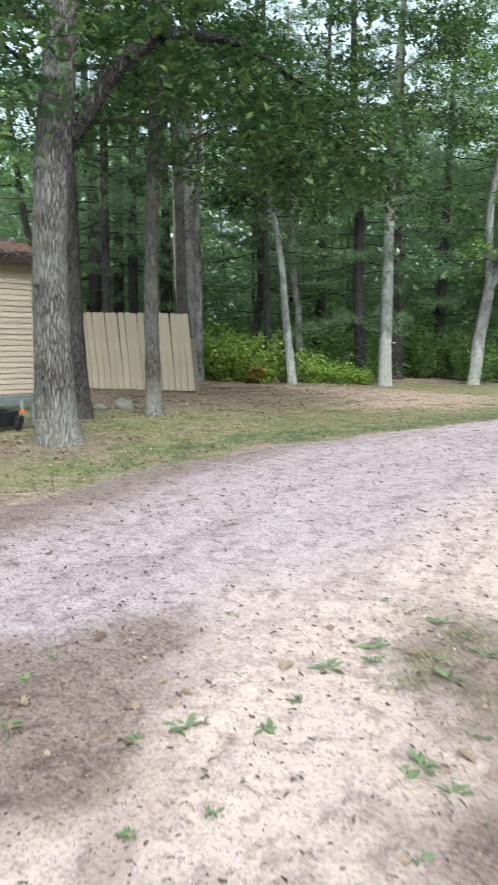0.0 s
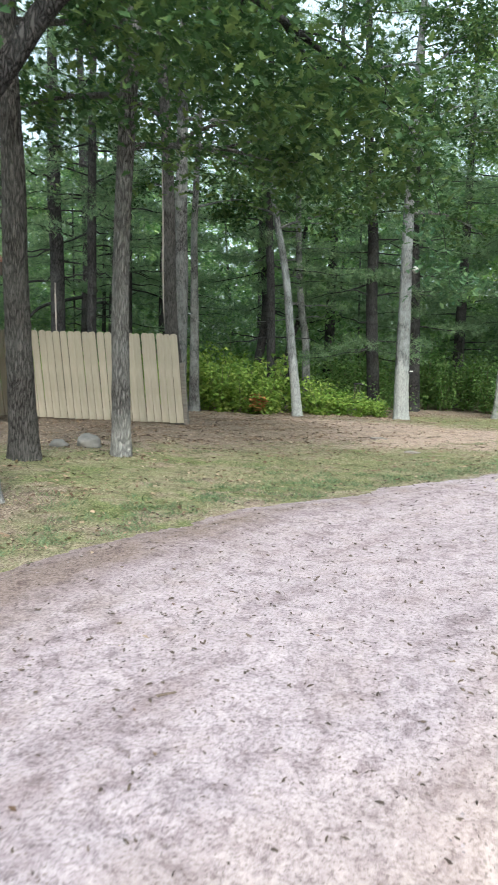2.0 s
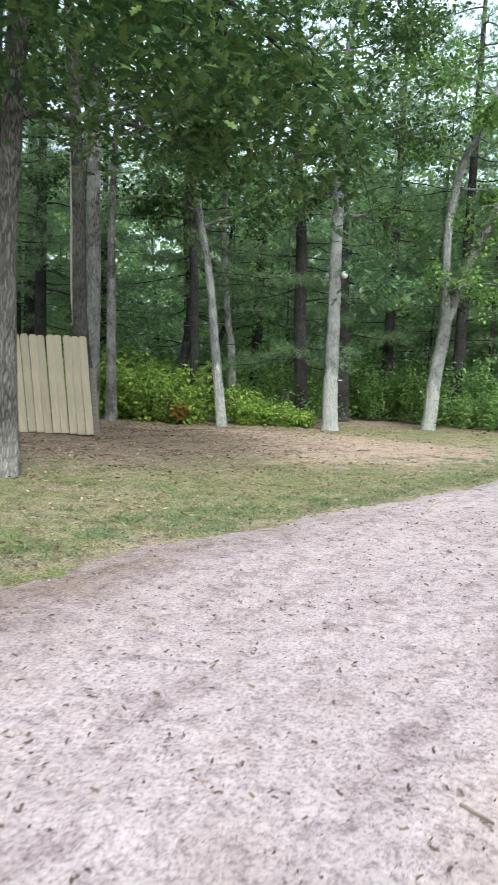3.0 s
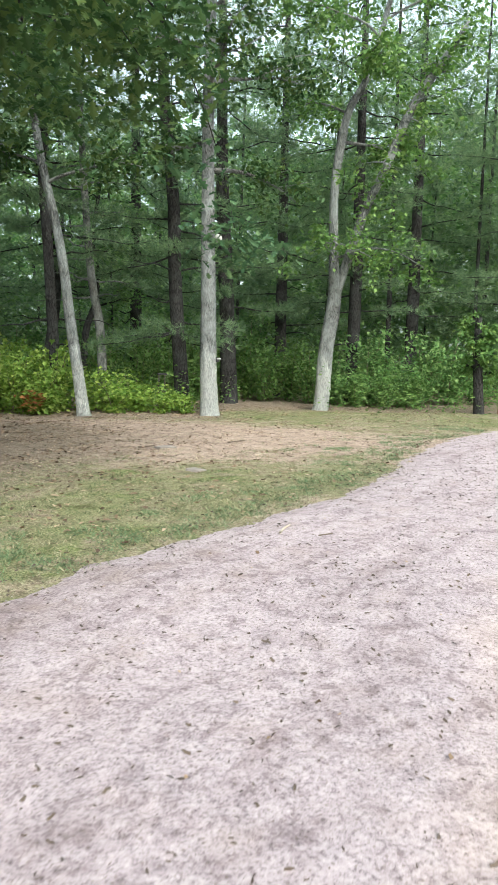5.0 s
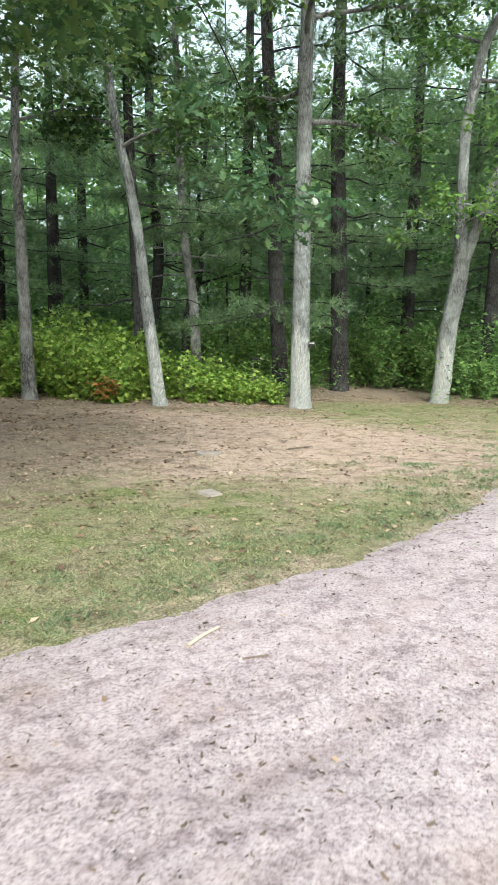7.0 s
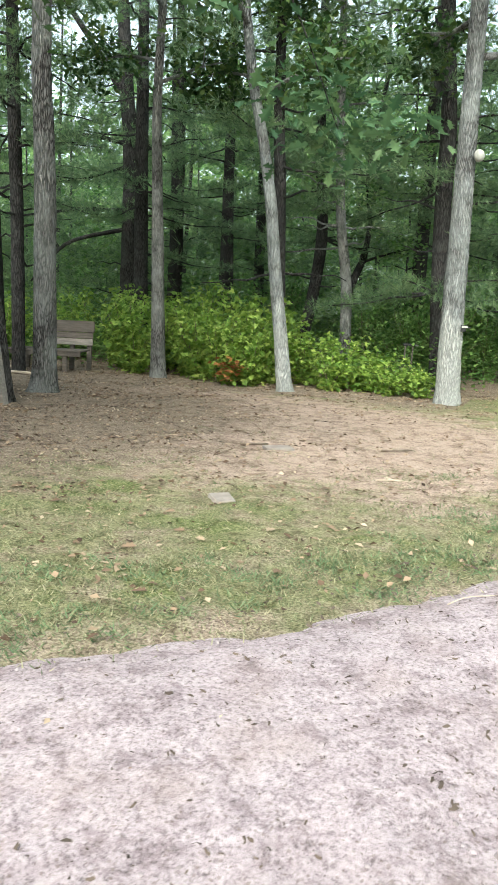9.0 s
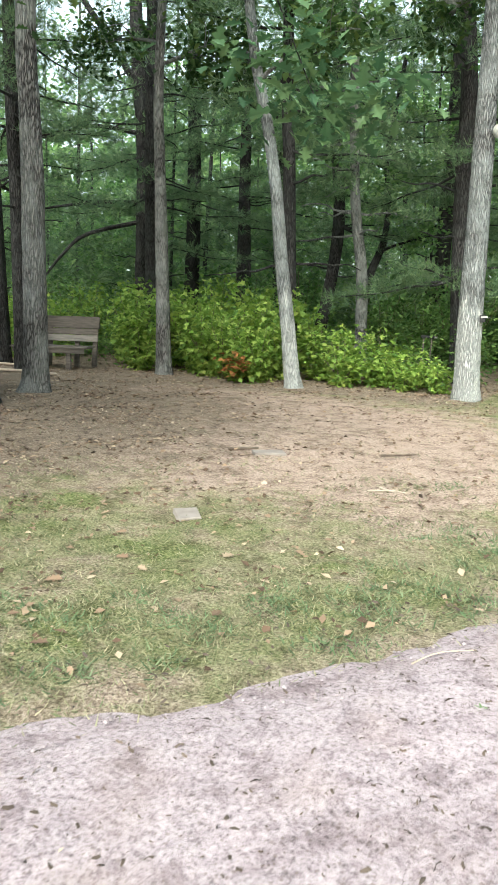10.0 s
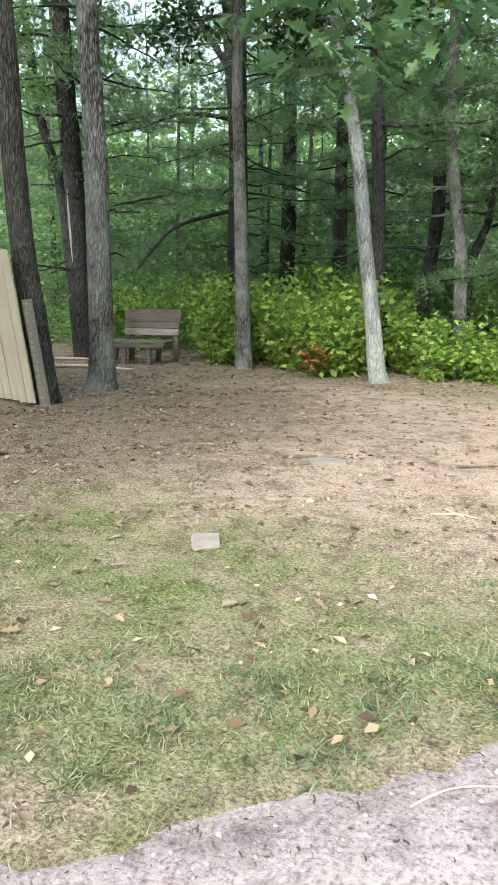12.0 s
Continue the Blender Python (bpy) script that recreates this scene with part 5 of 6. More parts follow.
    for y in (-0.98, 0.30):
        bm = bmesh.new()
        bmesh.ops.create_cone(bm, segments=32, radius1=0.26, radius2=0.26, depth=0.15, cap_ends=True, matrix=Matrix.Translation((3.9, y, 0.315)) @ Matrix.Rotation(radians(90), 4, "X"))
        bmesh.ops.bevel(bm, geom=[e for e in bm.edges if any(len(f.verts) > 4 for f in e.link_faces)], offset=0.04, segments=3, affect="EDGES")
        wheel = part("wheel", bm, BLACK, root, "black trailer tyre")
        bm = bmesh.new()
        bmesh.ops.create_cone(bm, segments=24, radius1=0.14, radius2=0.11, depth=0.16, cap_ends=True, matrix=Matrix.Translation((3.9, y, 0.315)) @ Matrix.Rotation(radians(90), 4, "X"))
        part("rim", bm, GALVANISED, wheel)
    # the aluminium pontoon lies on the cross members
    pon = thing("pontoon", base, "long brushed aluminium pontoon tube on the trailer", "pontoon")
    rows = [(-0.22, 0.0, 0.35, 0.01), (-0.2, 0, 0.345, 0.05), (-0.1, 0, 0.345, 0.095), (0.1, 0, 0.35, 0.11), (1.2, 0, 0.40, 0.11), (2.4, 0, 0.455, 0.11), (4.6, 0, 0.54, 0.11), (4.61, 0, 0.54, 0.01)]
    link("tube", tubes_mesh("tube", [smooth_path(rows, 0.08)], 24, 0, 1), ALUMINIUM, pon, smooth=True)
    link("seam", tubes_mesh("seam", [smooth_path([(0.1, 0.108, 0.335, 0.007), (2.4, 0.108, 0.44, 0.007), (4.5, 0.108, 0.525, 0.007)], 0.2)], 6, 0, 1), GALVANISED, pon)

    def board(z, th, mat_side, mat_top, label, nose, fins, marks):
        ob = thing("paddle_board", base @ Matrix.Translation((0, 0, z)) @ Matrix.Rotation(radians(-1.6), 4, "Y"), label, "paddle board", "paddle boards on the trailer")
        n, w, length = 40, 0.36, 3.2
        pts = []
        for i in range(n):
            a = 2 * math.pi * i / n
            cx, sy = math.cos(a), math.sin(a)
            pts.append((nose + length / 2 + length / 2 * math.copysign(abs(cx) ** 0.55, cx), -0.10 + w * math.copysign(abs(sy) ** 0.45, sy)))
        bm = bmesh.new()
        f = bm.faces.new([bm.verts.new((x, y, 0)) for x, y in pts])
        r = bmesh.ops.extrude_face_region(bm, geom=[f])
        bmesh.ops.translate(bm, vec=(0, 0, th), verts=[v for v in r["geom"] if isinstance(v, bmesh.types.BMVert)])
        bmesh.ops.recalc_face_normals(bm, faces=bm.faces)
        bmesh.ops.bevel(bm, geom=[e for e in bm.edges if any(len(q.verts) > 4 for q in e.link_faces)], offset=th * 0.22, segments=3, affect="EDGES")
        body = part("body", bm, mat_side, ob, smooth=False)
        boxed("deck_pad", mat_top, ob, nose + 0.25, nose + length - 0.5, -0.36, 0.16, th, th + 0.006, 0.002)
        for x0, x1, mat in marks:
            boxed("side_mark", mat, body, x0, x1, 0.255, 0.265, th * 0.3, th * 0.72, 0.001)
        for x, h in fins:
            bm = bmesh.new()
            prof = [(0, 0), (0.16 * h / 0.12, 0), (0.11 * h / 0.12, 0.4 * h), (-0.03, 0.85 * h), (-0.09, h), (-0.07, 0.6 * h)]
            f = bm.faces.new([bm.verts.new((x + a, -0.095, th + b)) for a, b in prof])
            r = bmesh.ops.extrude_face_region(bm, geom=[f])
            bmesh.ops.translate(bm, vec=(0, 0.012, 0), verts=[v for v in r["geom"] if isinstance(v, bmesh.types.BMVert)])
            bmesh.ops.recalc_face_normals(bm, faces=bm.faces)
            part("fin", bm, BLACK, ob, "black fin")
        return ob
    board(0.665, 0.075, GREY_BOARD, DARK_GREY, "grey paddle board with orange side stripes, lowest in the stack", 1.30, [], [(1.75, 1.95, BLACK), (2.05, 2.3, ORANGE), (2.4, 3.6, ORANGE)])
    top = board(0.748, 0.125, GREY_BOARD, DARK_GREY, "upturned grey and orange paddle board with black fins", 1.28, [(1.62, 0.10), (2.02, 0.05), (2.25, 0.05)], [(1.62, 1.70, BLACK), (1.72, 1.80, BLACK), (1.82, 1.86, BLACK)])
    boxed("orange_panel", ORANGE, top, 1.98, 3.9, 0.252, 0.266, 0.012, 0.113, 0.004, "orange side panel")
    for x0, x1 in ((2.04, 2.10), (2.12, 2.19), (2.21, 2.27), (2.29, 2.34)):
        boxed("side_mark", BLACK, top, x0, x1, 0.264, 0.270, 0.045, 0.085, 0.001)
    for s in (1.52, 2.50):
        o = thing("strap", base, "black tie-down strap round the paddle boards", "strap", "tie-down straps")
        rows = [(s, 0.29, 0.60, 0.012), (s, 0.285, 0.76, 0.012), (s, 0.26, 0.885 + 0.03 * (s - 1.3), 0.012), (s, -0.1, 0.905 + 0.03 * (s - 1.3), 0.012), (s, -0.46, 0.885, 0.012), (s, -0.48, 0.60, 0.012)]
        link("webbing", tubes_mesh("webbing", [smooth_path(rows, 0.05)], 6, 0, 1), BLACK, o)


trailer()


# ---- bench ----
def bench():
    a = Vector((0.945, 0.327))
    root = thing("bench", Matrix.Translation((-4.78, 21.2, gz(-5, 22.3))) @ Matrix.Rotation(math.atan2(a.y, a.x), 4, "Z") @ Matrix.Scale(1.05, 4), "weathered grey wooden bench among maple shrubs", "bench")
    for i, y in enumerate((-0.02, 0.12, 0.26, 0.40)):
        boxed("seat_plank", OLD_WOOD, root, -0.62 + 0.02 * (i % 2), 0.86, y, y + 0.13, 0.405, 0.44, 0.005)
    boxed("apron", OLD_WOOD, root, -0.58, 0.83, 0.0, 0.03, 0.32, 0.402, 0.004)
    for x in (-0.5, 0.0, 0.5):
        boxed("front_leg", OLD_WOOD, root, x - 0.045, x + 0.045, 0.034, 0.10, -0.06, 0.402, 0.005)
        boxed("brace", OLD_WOOD, root, x - 0.02, x + 0.02, 0.10, 0.50, 0.33, 0.40, 0.004)
    for x in (-0.5, -0.15, 0.42, 0.78):
        boxed("back_post", OLD_WOOD, root, x - 0.045, x + 0.045, 0.655, 0.725, -0.06, 1.04 if x > -0.3 else 0.42, 0.005, m=Matrix.Rotation(radians(-9), 4, "X"))
    tilt = Matrix.Rotation(radians(-9), 4, "X")
    boxed("back_plank", OLD_WOOD, root, -0.28, 0.88, 0.60, 0.635, 0.87, 1.10, 0.006, "dark weathered plank", m=tilt)
    boxed("back_plank", OLD_WOOD, root, -0.28, 0.86, 0.60, 0.635, 0.745, 0.862, 0.006, "weathered grey plank", m=tilt)
    boxed("back_plank", PALE_WOOD, root, -0.27, 0.86, 0.60, 0.635, 0.61, 0.737, 0.006, "bleached grey plank", m=tilt)


bench()


# ---- small things ----
def stake_frame():
    x, y = 2.15, 24.0
    root = thing("stake_frame", pose(x, y, gz(x, y)), "two thin grey stakes with a dark cap among shrubs", "stake")
    for i, dx in enumerate((-0.06, 0.09)):
        link("stake", tubes_mesh("stake", [smooth_path([(dx, 0, -0.1, 0.015), (dx + 0.01, 0, 0.45, 0.014), (dx + 0.02, 0, 0.86, 0.013)], 0.1)], 8, 0.05, i), OLD_WOOD, root, smooth=True)
    boxed("crossbar", OLD_WOOD, root, -0.09, 0.13, -0.015, 0.015, 0.42, 0.46, 0.004)
    boxed("cap", BLACK, root, -0.09, 0.16, -0.03, 0.03, 0.855, 0.905, 0.012, "dark cap")
    boxed("cap_tag", NEST, root, 0.16, 0.22, -0.02, 0.02, 0.86, 0.89, 0.006, "white tag")


def trail_camera():
    root = thing("trail_camera", pose(3.42, 21.93, 1.28), "small black device strapped to the pale oak", "trail camera")
    boxed("case", BLACK, root, -0.035, 0.05, -0.05, 0.03, -0.05, 0.06, 0.012)
    boxed("arm", BLACK, root, 0.045, 0.12, -0.02, 0.0, 0.01, 0.03, 0.004)
    boxed("lens_plate", NEST, root, -0.02, 0.08, -0.056, -0.05, 0.015, 0.045, 0.002, "pale front plate")


def paper_nest():
    bm = bmesh.new()
    bmesh.ops.create_icosphere(bm, subdivisions=3, radius=0.085)
    for v in bm.verts:
        v.co *= 1 + 0.12 * noise.noise(v.co * 9)
        v.co.z *= 1.15
    me = bpy.data.meshes.new("paper_nest")
    bm.to_mesh(me)
    bm.free()
    o = link("paper_nest", me, NEST, None, smooth=True)
    o.matrix_basis = pose(3.40, 21.86, 3.98)
    tagged(o, "pale round papery nest on the oak trunk", "nest")


def stone(name, x, y, sx, sy, sz, seed, label, flat=False):
    bm = bmesh.new()
    bmesh.ops.create_icosphere(bm, subdivisions=3, radius=1)
    for v in bm.verts:
        n = noise.noise(v.co * 1.6 + Vector((seed, 0, 0))) * 0.28 + noise.noise(v.co * 5 + Vector((seed, 3, 0))) * 0.07
        c = v.co * (1 + n)
        if flat:
            c = Vector((math.copysign(min(abs(c.x) * 1.3, 1 + n * 0.3), c.x), math.copysign(min(abs(c.y) * 1.3, 1 + n * 0.3), c.y), max(-1, min(0.5, c.z))))
        v.co = Vector((c.x * sx, c.y * sy, c.z * sz))
    me = bpy.data.meshes.new(name)
    bm.to_mesh(me)
    bm.free()
    o = link(name, me, STONE, None, smooth=not flat)
    o.matrix_basis = pose(x, y, gz(x, y) + sz * (0.1 if flat else 0.35), 0, 0, seed * 37)
    return tagged(o, label, "stone")


def stick(rows, r, mat, label, seed=1):
    x, y = rows[0]
    z = [gz(a, b) for a, b in rows]
    on = float(road_side(x, y)[0]) < 0
    lift = r + (0.034 if on else 0.004)
    pts = [(a - x, b - y, c - z[0], r * (1 - 0.5 * i / len(rows))) for i, ((a, b), c) in enumerate(zip(rows, z))]
    o = link("stick", tubes_mesh("stick", [smooth_path(pts, 0.04)], 7, 0.08, seed), mat, None, smooth=True)
    o.matrix_basis = pose(x, y, z[0] + lift)
    return tagged(o, label, "stick", "fallen sticks")


stake_frame()
trail_camera()
paper_nest()
stone("field_stone", -2.36, 12.45, 0.24, 0.17, 0.13, 3, "grey field stone at the foot of the slender oak")
stone("field_stone", -2.75, 12.3, 0.12, 0.1, 0.08, 5, "small grey stone in the grass before the fence")
for _x, _y, _sx, _sy, _r, _lab in ((2.52, 14.66, 0.085, 0.115, 42, "flat pale stone slab sunk in the lawn"), (2.17, 16.85, 0.17, 0.08, 40, "flat pale stone slab in bare earth")):
    _bm = bmesh.new()
    box(_bm, -_sx, _sx, -_sy, _sy, -0.02, 0.018, 0.006)
    for _v in _bm.verts:
        _v.co += Vector((noise.noise(_v.co * 9), noise.noise(_v.co * 9 + Vector((5, 0, 0))), 0)) * 0.03
    _me = bpy.data.meshes.new("stone_slab")
    _bm.to_mesh(_me)
    _bm.free()
    _o = link("stone_slab", _me, SLAB)
    _o.matrix_basis = pose(_x, _y, gz(_x, _y) + 0.008, 1, 2, _r)
    tagged(_o, _lab, "stone slab")
stick([(2.95, 11.08), (3.0, 11.2), (3.07, 11.31)], 0.011, PALE_TWIG, "pale broken stick on the gravel drive")
stick([(3.23, 10.99), (3.35, 11.04)], 0.006, TWIG, "short dark stick on the gravel drive", 2)
stick([(4.46, 13.15), (4.495, 13.23), (4.55, 13.31), (4.67, 13.39)], 0.004, PALE_TWIG, "thin pale curved twig on the gravel drive", 3)
stick([(1.75, 16.75), (2.0, 16.95)], 0.014, TWIG, "dark stick beside the stone slab", 4)
stick([(-5.6, 19.6), (-4.6, 20.1), (-3.6, 20.3)], 0.035, PALE_TWIG, "pale fallen branch before the bench", 5)
stick([(-6.4, 20.9), (-5.9, 21.2), (-5.3, 21.3)], 0.03, PALE_TWIG, "bleached fallen branch beside the bench", 6)
stick([(3.2, 17.3), (3.5, 17.5)], 0.012, TWIG, "small stick on the bare lawn", 7)

# a leafy broken trunk and a reddish post by the far bend of the drive
oak("broken_trunk", [(10.40, 23.05, 0, 0.13), (10.30, 23.08, 1.2, 0.12), (10.26, 23.1, 2.3, 0.09), (10.3, 23.1, 2.5, 0.05)], BARK_PINE, "broken leafy trunk beside the drive", 81, (0.9, 2.45, 7, 0.5), leaf=SHRUB_LEAF, per_metre=260, size=0.12, spread=0.2, segs=14)
_post = thing("wooden_post", pose(10.95, 22.95, gz(10.95, 22.95)), "reddish brown wooden post beside the drive", "post")
link("shaft", tubes_mesh("shaft", [smooth_path([(0, 0, -0.1, 0.10), (0.02, 0, 0.4, 0.10), (0.03, 0, 0.75, 0.095)], 0.1)], 10, 0.05, 3), RUST_WOOD, _post, smooth=True)



# ---- grass, weeds, litter and gravel ----
def patchy(x, y, scale, seed):
    s = seed * 7.3
    return 0.5 + 0.5 * (np.sin(x * scale + s) * np.sin(y * scale * 1.13 - s) + 0.6 * np.sin(x * scale * 2.3 - y * scale * 1.7 + s) + 0.5 * np.sin(y * scale * 3.1 + x * scale * 0.9)) / 1.6


def ground_stuff():
    rng = np.random.default_rng(41)
    n = 2200000
    x, y = rng.uniform(-6, 10, n), rng.uniform(4.5, 24.5, n)
    # more blades where the walk passes nearest
    near = np.exp(-((x - 3.2) ** 2 + (y - 13.6) ** 2) / 9.0)
    keep = rng.uniform(0, 1, n) < 0.14 + 0.86 * near
    x, y, near = x[keep], y[keep], near[keep]
    s = road_side(x, y)
    bare = 0.85 * np.exp(-(((x - 2.6) / 3.4) ** 2 + ((y - 17.9) / 1.8) ** 2)) + 0.8 * np.exp(-(((x + 0.3) / 2.4) ** 2 + ((y - 19) / 2) ** 2)) + 0.7 * np.exp(-(((x + 0.6) / 1.7) ** 2 + ((y - 16.6) / 3.0) ** 2))
    want = np.clip(patchy(x, y, 1.3, 1) * 0.65 + patchy(x, y, 4.1, 2) * 0.6 - 0.22 - bare, 0.04, 1) * step(-0.3, 0.2, s)
    want *= (1 - 0.95 * step(20.4, 21.8, y) * (x < 3)) * (1 - 0.95 * step(-2, -3.2, x) * step(11.5, 13, y)) * (1 - 0.75 * step(-0.2, -1.6, x) * step(12.5, 14.5, y))
    want *= 1 - 0.95 * step(23.4, 24.6, y)
    keep = rng.uniform(0, 1, len(x)) < want * 0.75
    x, y, near = x[keep], y[keep], near[keep]
    # tufts on the soil of the drive near the start
    tx = np.concatenate([rng.normal(cx, wx * 0.7, int(1500 * amount)) for cx, cy, wx, wy, amount in SOIL_PATCHES])
    ty = np.concatenate([rng.normal(cy, wy * 0.7, int(1500 * amount)) for cx, cy, wx, wy, amount in SOIL_PATCHES])
    tx, ty = np.concatenate([tx, rng.normal(1.4, 0.2, 11000)]), np.concatenate([ty, rng.normal(3.25, 0.5, 11000)])
    ok = rng.uniform(0, 1, len(tx)) < patchy(tx, ty, 7, 3) ** 2
    x, y, near = np.concatenate([x, tx[ok]]), np.concatenate([y, ty[ok]]), np.concatenate([near, np.full(ok.sum(), 1.5)])
    z = ground_z(x, y) + np.where(road_side(x, y) < -0.1, 0.028, -0.002)
    me = scatter_mesh("grass", np.stack([x, y, z], 1), rng.uniform(0.016, 0.042, len(x)) * (1.4 - 0.4 * near), BLADE, (0.0, 0.6), 0.4, seed=3)
    tagged(link("grass", me, GRASS), "thin short grass, green and straw-coloured", "grass", kind="stuff")
    # greener tufts along the drive's edge
    k = rng.integers(0, len(EDGE), 900)
    k = k[(EDGE[k, 1] > 7) & (EDGE[k, 1] < 19)]
    t = np.gradient(EDGE, axis=0)[k]
    t /= np.linalg.norm(t, axis=1)[:, None]
    c = EDGE[k] + np.stack([-t[:, 1], t[:, 0]], 1) * np.abs(rng.normal(0.0, 0.6, len(k)))[:, None]
    c = np.repeat(c, 55, axis=0) + rng.normal(0, 0.07, (len(k) * 55, 2))
    me = scatter_mesh("green_grass", np.column_stack([c, ground_z(c[:, 0], c[:, 1]) - 0.002]), rng.uniform(0.022, 0.06, len(c)), BLADE, (0.0, 0.7), 0.4, seed=9)
    tagged(link("green_grass", me, WEED), "fresh green grass tufts beside the drive", "grass", kind="stuff")
    # dry leaves: thick at the woods' edge and under the oaks, sparse elsewhere
    n = 330000
    x, y = rng.uniform(-7, 10, n), rng.uniform(1, 25, n)
    s = road_side(x, y)
    near = np.exp(-(((x + 0.8) / 2.4) ** 2 + ((y - 18) / 3.6) ** 2)) + np.exp(-(((x + 2.4) / 1.8) ** 2 + ((y - 14.5) / 2.6) ** 2)) + 0.3 * np.exp(-(((x + 2.1) / 1.2) ** 2 + ((y - 8.2) / 1.4) ** 2))
    want = np.where(s > 0, 0.30 + 0.8 * np.clip(near, 0, 1) + 0.35 * step(20, 22, y) * (x < 4), 0.02)
    spots = sum(amount * np.exp(-(((x - cx) / wx) ** 2 + ((y - cy) / wy) ** 2)) for cx, cy, wx, wy, amount in SOIL_PATCHES)
    want = np.where(s < 0, want + 0.9 * spots, want)
    keep = rng.uniform(0, 1, n) < want * (0.10 + 0.8 * patchy(x, y, 2.4, 8) ** 2)
    x, y, s = x[keep], y[keep], s[keep]
    z = ground_z(x, y) + np.where(s < 0.1, 0.04, 0.008)
    me = scatter_mesh("leaf_litter", np.stack([x, y, z], 1), (0.018 + 0.055 * rng.uniform(0, 1, len(x)) ** 2) * np.where(s < 0, 0.55, 1), PLAIN_LEAF, (-0.5, 0.5), 0.35, seed=4)
    tagged(link("leaf_litter", me, DRY_LEAF), "scattered dry brown oak leaves", "leaf litter", kind="stuff")
    # whole oak leaves lying near the drive's edge
    x, y = rng.uniform(0.5, 6.5, 150), rng.uniform(10.5, 17.5, 150)
    s = road_side(x, y)
    keep = s > -0.25
    x, y, s = x[keep], y[keep], s[keep]
    # some on the soil near the start
    x, y = np.concatenate([x, rng.normal(0.0, 0.35, 9), rng.normal(1.2, 0.3, 6)]), np.concatenate([y, rng.normal(2.95, 0.2, 9), rng.normal(3.1, 0.4, 6)])
    s, n = np.concatenate([s, np.full(15, -1.0)]), len(x)
    z = ground_z(x, y) + np.where(s < 0.1, 0.042, 0.016)
    me = scatter_mesh("fallen_oak_leaves", np.stack([x, y, z], 1), rng.uniform(0.05, 0.11, n), LOBED_LEAF, (-0.1, 0.15), 0.15, seed=14)
    tagged(link("fallen_oak_leaves", me, PALE_DRY_LEAF), "dry curled oak leaves lying on grass and gravel", "fallen leaves", kind="stuff")
    # gravel and crumbs on the drive
    n = 120000
    x, y = rng.uniform(-2.5, 9, n), rng.uniform(1.5, 16, n)
    s = road_side(x, y)
    d = np.abs(x - np.interp(y, [0.6, 4, 6, 8.4, 10, 11.5], [0.68, 0.9, 2.0, 3.9, 4.85, 5.04]))
    keep = (s < -0.16) & (s > -7) & (rng.uniform(0, 1, n) < np.clip(1.3 - d * 0.33, 0.12, 1) * (0.35 + 0.65 * patchy(x, y, 2.2, 4)))
    x, y = x[keep], y[keep]
    z = ground_z(x, y) + 0.026
    size = 0.006 + 0.016 * rng.uniform(0, 1, len(x)) ** 3
    me = scatter_mesh("gravel", np.stack([x, y, z], 1), size * 1.25, CHIP, (-0.2, 0.2), 0.2, seed=5)
    tagged(link("gravel", me, PEBBLE), "loose pinkish grey gravel and crumbs", "gravel", kind="stuff")
    n = 100000
    x, y = rng.uniform(-2.5, 9, n), rng.uniform(1.5, 18, n)
    s = road_side(x, y)
    keep = (s < 0.3) & (rng.uniform(0, 1, n) < 0.3 + 0.7 * patchy(x, y, 1.1, 6))
    x, y = x[keep], y[keep]
    me = scatter_mesh("bark_crumbs", np.stack([x, y, ground_z(x, y) + 0.036], 1), 0.007 + 0.03 * rng.uniform(0, 1, len(x)) ** 3.8, ([(-0.10, 0, 0), (0.16, 0.12, 0.15), (0.05, 0.5, 0.25), (0.22, 0.85, 0.1), (-0.02, 1, 0.1), (-0.2, 0.55, 0.02)], [(0, 1, 2, 5), (2, 3, 4, 5)]), (-0.4, 0.4), 0.5, seed=6)
    tagged(link("bark_crumbs", me, CRUMB), "dark crumbs of bark and acorn caps on the gravel", "crumbs", kind="stuff")


def weed(name, x, y, size, seed, label):
    """A rosette of separate leaves round one root."""
    rng = np.random.default_rng(seed)
    root = thing(name, pose(x, y, gz(x, y) + 0.03), label, "weed", "weeds on the drive")
    n = 11
    for i in range(n):
        o = new("leaf", WEED_LEAF)
        o.parent = root
        s = size * rng.uniform(0.3, 0.95)
        o.matrix_basis = pose(rng.normal(0, 0.1) * size, rng.normal(0, 0.1) * size, 0, rng.uniform(-2, 32), rng.normal(0, 20), i * 137.5 + rng.uniform(-45, 45)) @ Matrix.Scale(s, 4)
    return root


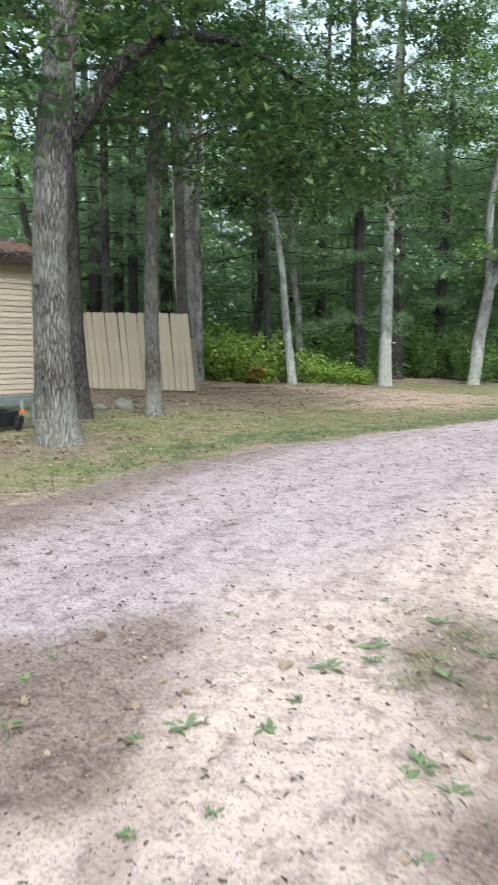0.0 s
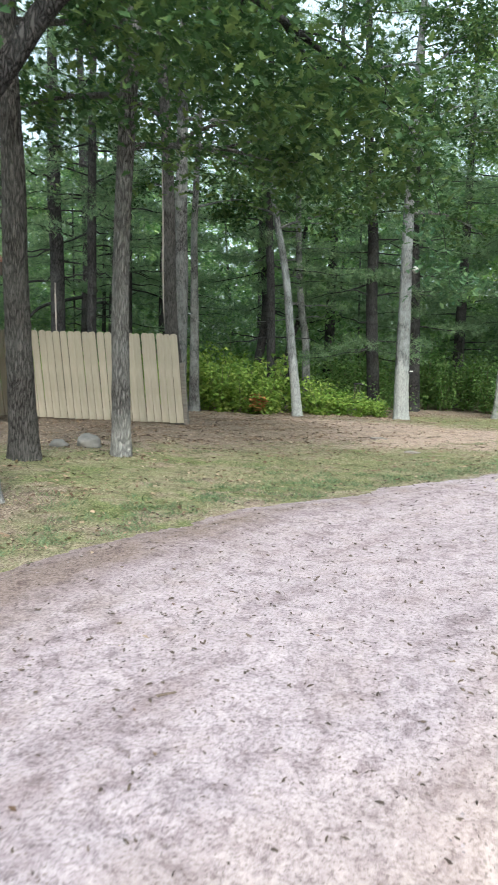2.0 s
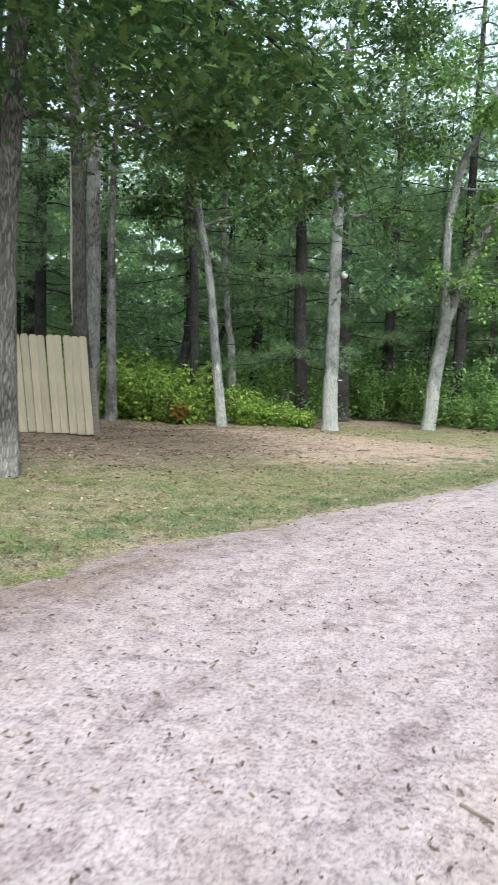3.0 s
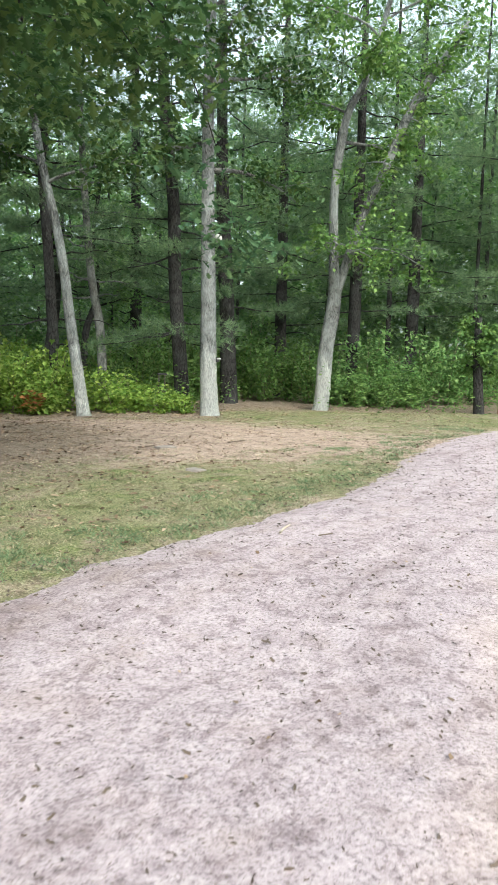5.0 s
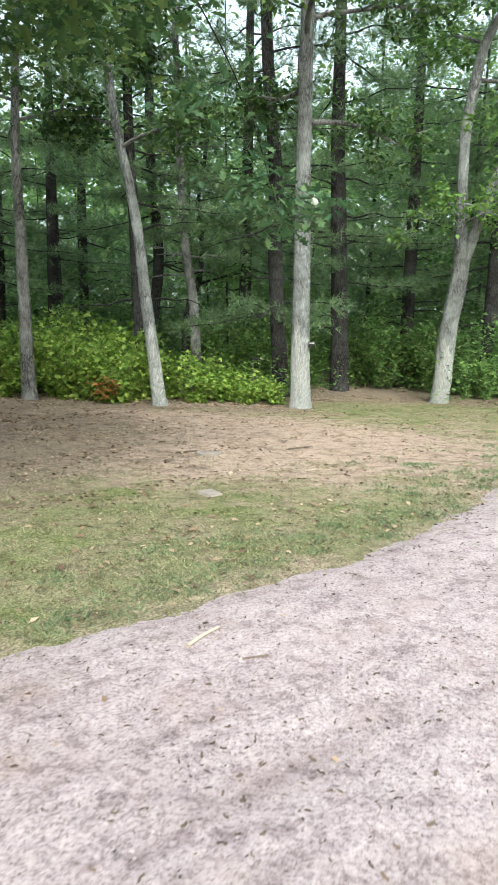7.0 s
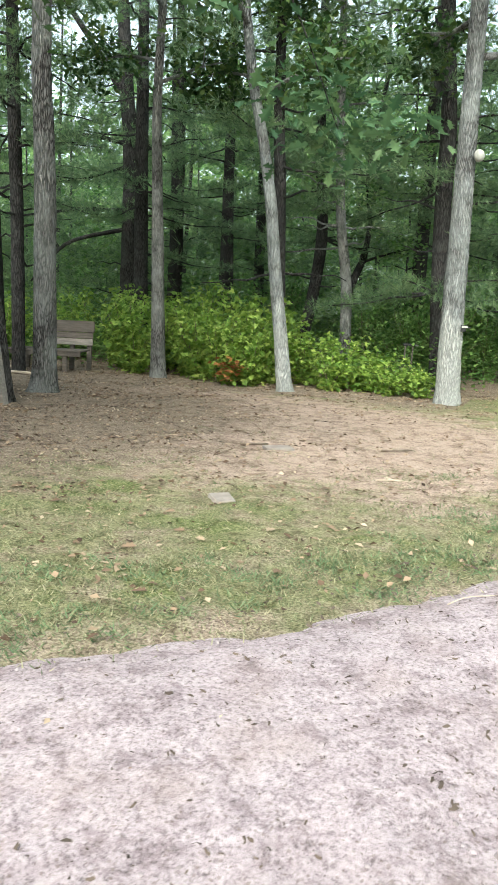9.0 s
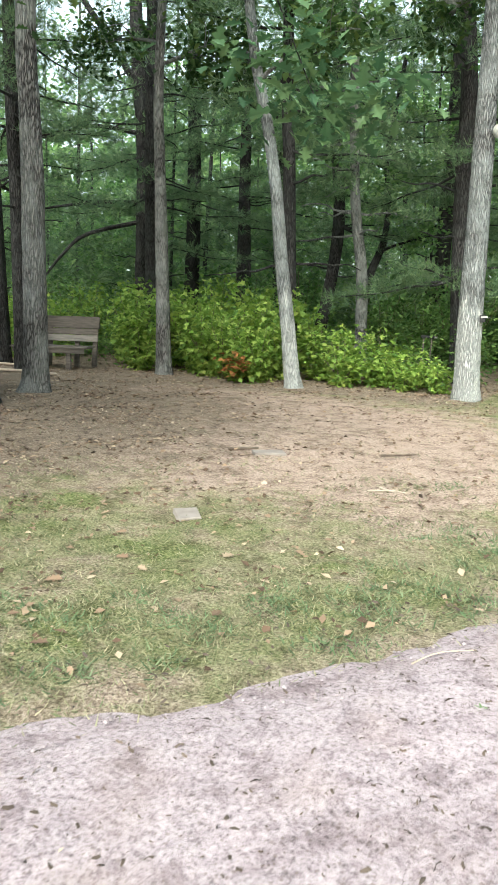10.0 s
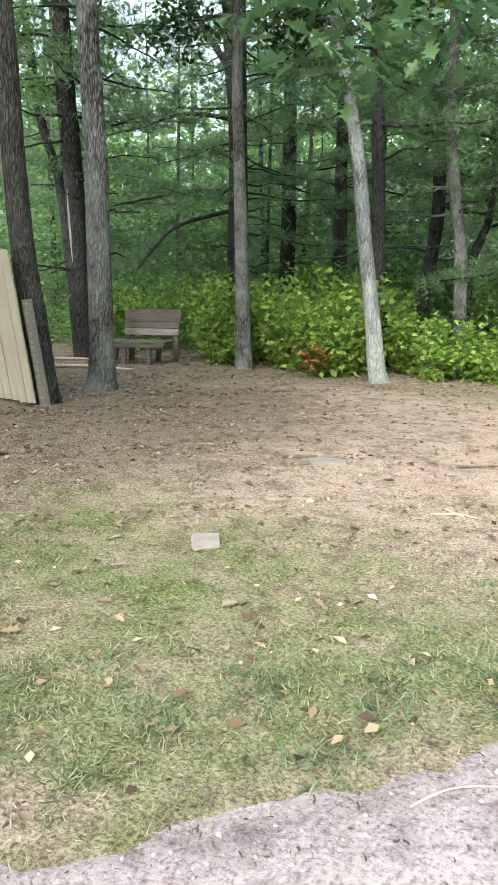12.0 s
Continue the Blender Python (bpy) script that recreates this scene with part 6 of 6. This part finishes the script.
WEED_LEAF = scatter_mesh("leaf", np.zeros((1, 3)), np.ones(1), ([(0, 0, 0), (0.05, 0.25, 0.03), (0.15, 0.5, 0.05), (0.12, 0.8, 0.02), (0, 1, -0.1), (-0.12, 0.8, 0.02), (-0.15, 0.5, 0.05), (-0.05, 0.25, 0.03), (0, 0.55, 0.0)], [(0, 1, 8), (1, 2, 3, 8), (3, 4, 8), (4, 5, 8), (5, 6, 7, 8), (7, 0, 8)]), (0, 0.001), 0.0, yaw=np.zeros(1))
WEED_LEAF.materials.append(WEED)
ground_stuff()
_w = [weed("weed", 0.59, 2.88, 0.075, 1, "small green weed rosette on the sandy drive"), weed("weed", 0.30, 2.84, 0.055, 2, "small green weed rosette on the sandy drive"), weed("weed", 1.10, 2.68, 0.10, 3, "broad-leaved green weed on the sandy drive")]
for _x, _y, _k, _s in [(-0.3, 2.79, 2, 0.8), (-0.4, 3.12, 0, 1.2), (0.1, 3.05, 1, 1.1), (0.31, 2.86, 2, 0.95), (0.17, 2.75, 0, 1.2), (0.36, 3.88, 1, 1.0), (0.46, 3.26, 1, 0.9), (0.69, 3.08, 0, 0.8), (1.05, 3.55, 2, 0.9), (0.91, 4.22, 0, 0.8), (1.02, 3.43, 0, 1.1), (0.83, 3.34, 2, 0.95), (1.39, 3.85, 2, 0.9), (0.16, 2.74, 1, 1), (0.46, 2.42, 1, 1), (0.25, 2.31, 0, 0.8), (1.32, 3.27, 2, 1), (1.34, 2.87, 0, 1), (1.17, 2.55, 2, 0.8), (1.02, 2.29, 0, 1), (1.15, 4.13, 1, 0.9), (1.5, 3.5, 2, 0.9), (1.55, 3.05, 0, 1.1),
                       (1.48, 2.6, 1, 1), (1.7, 3.8, 0, 1), (0.95, 3.6, 1, 0.8), (-0.35, 3.3, 0, 0.8), (-0.55, 2.95, 2, 0.7), (3.55, 13.25, 0, 0.9), (3.42, 13.0, 2, 0.7), (3.3, 13.5, 1, 0.9), (3.15, 13.2, 0, 0.8), (4.75, 12.95, 1, 0.8), (2.35, 11.95, 1, 0.9)]:
    _o = copy_thing(_w[_k], pose(_x, _y, gz(_x, _y) + (0.03 if float(road_side(_x, _y)[0]) < -0.1 else 0.0), 0, 0, _x * 977 % 360))
    _o.scale = (_s, _s, _s)
# sticks and bark on the drive
stick([(1.61, 5.96), (1.68, 5.87)], 0.006, TWIG, "short dark twig on the gravel drive", 8)
stick([(0.2, 5.37), (0.27, 5.41)], 0.006, TWIG, "short dark twig on the gravel drive", 9)
stick([(3.45, 16.0), (3.62, 16.08), (3.75, 16.05)], 0.008, PALE_TWIG, "thin pale twig on the bare lawn", 10)
stick([(3.5, 16.15), (3.68, 16.02)], 0.008, PALE_TWIG, "thin pale twig on the bare lawn", 11)
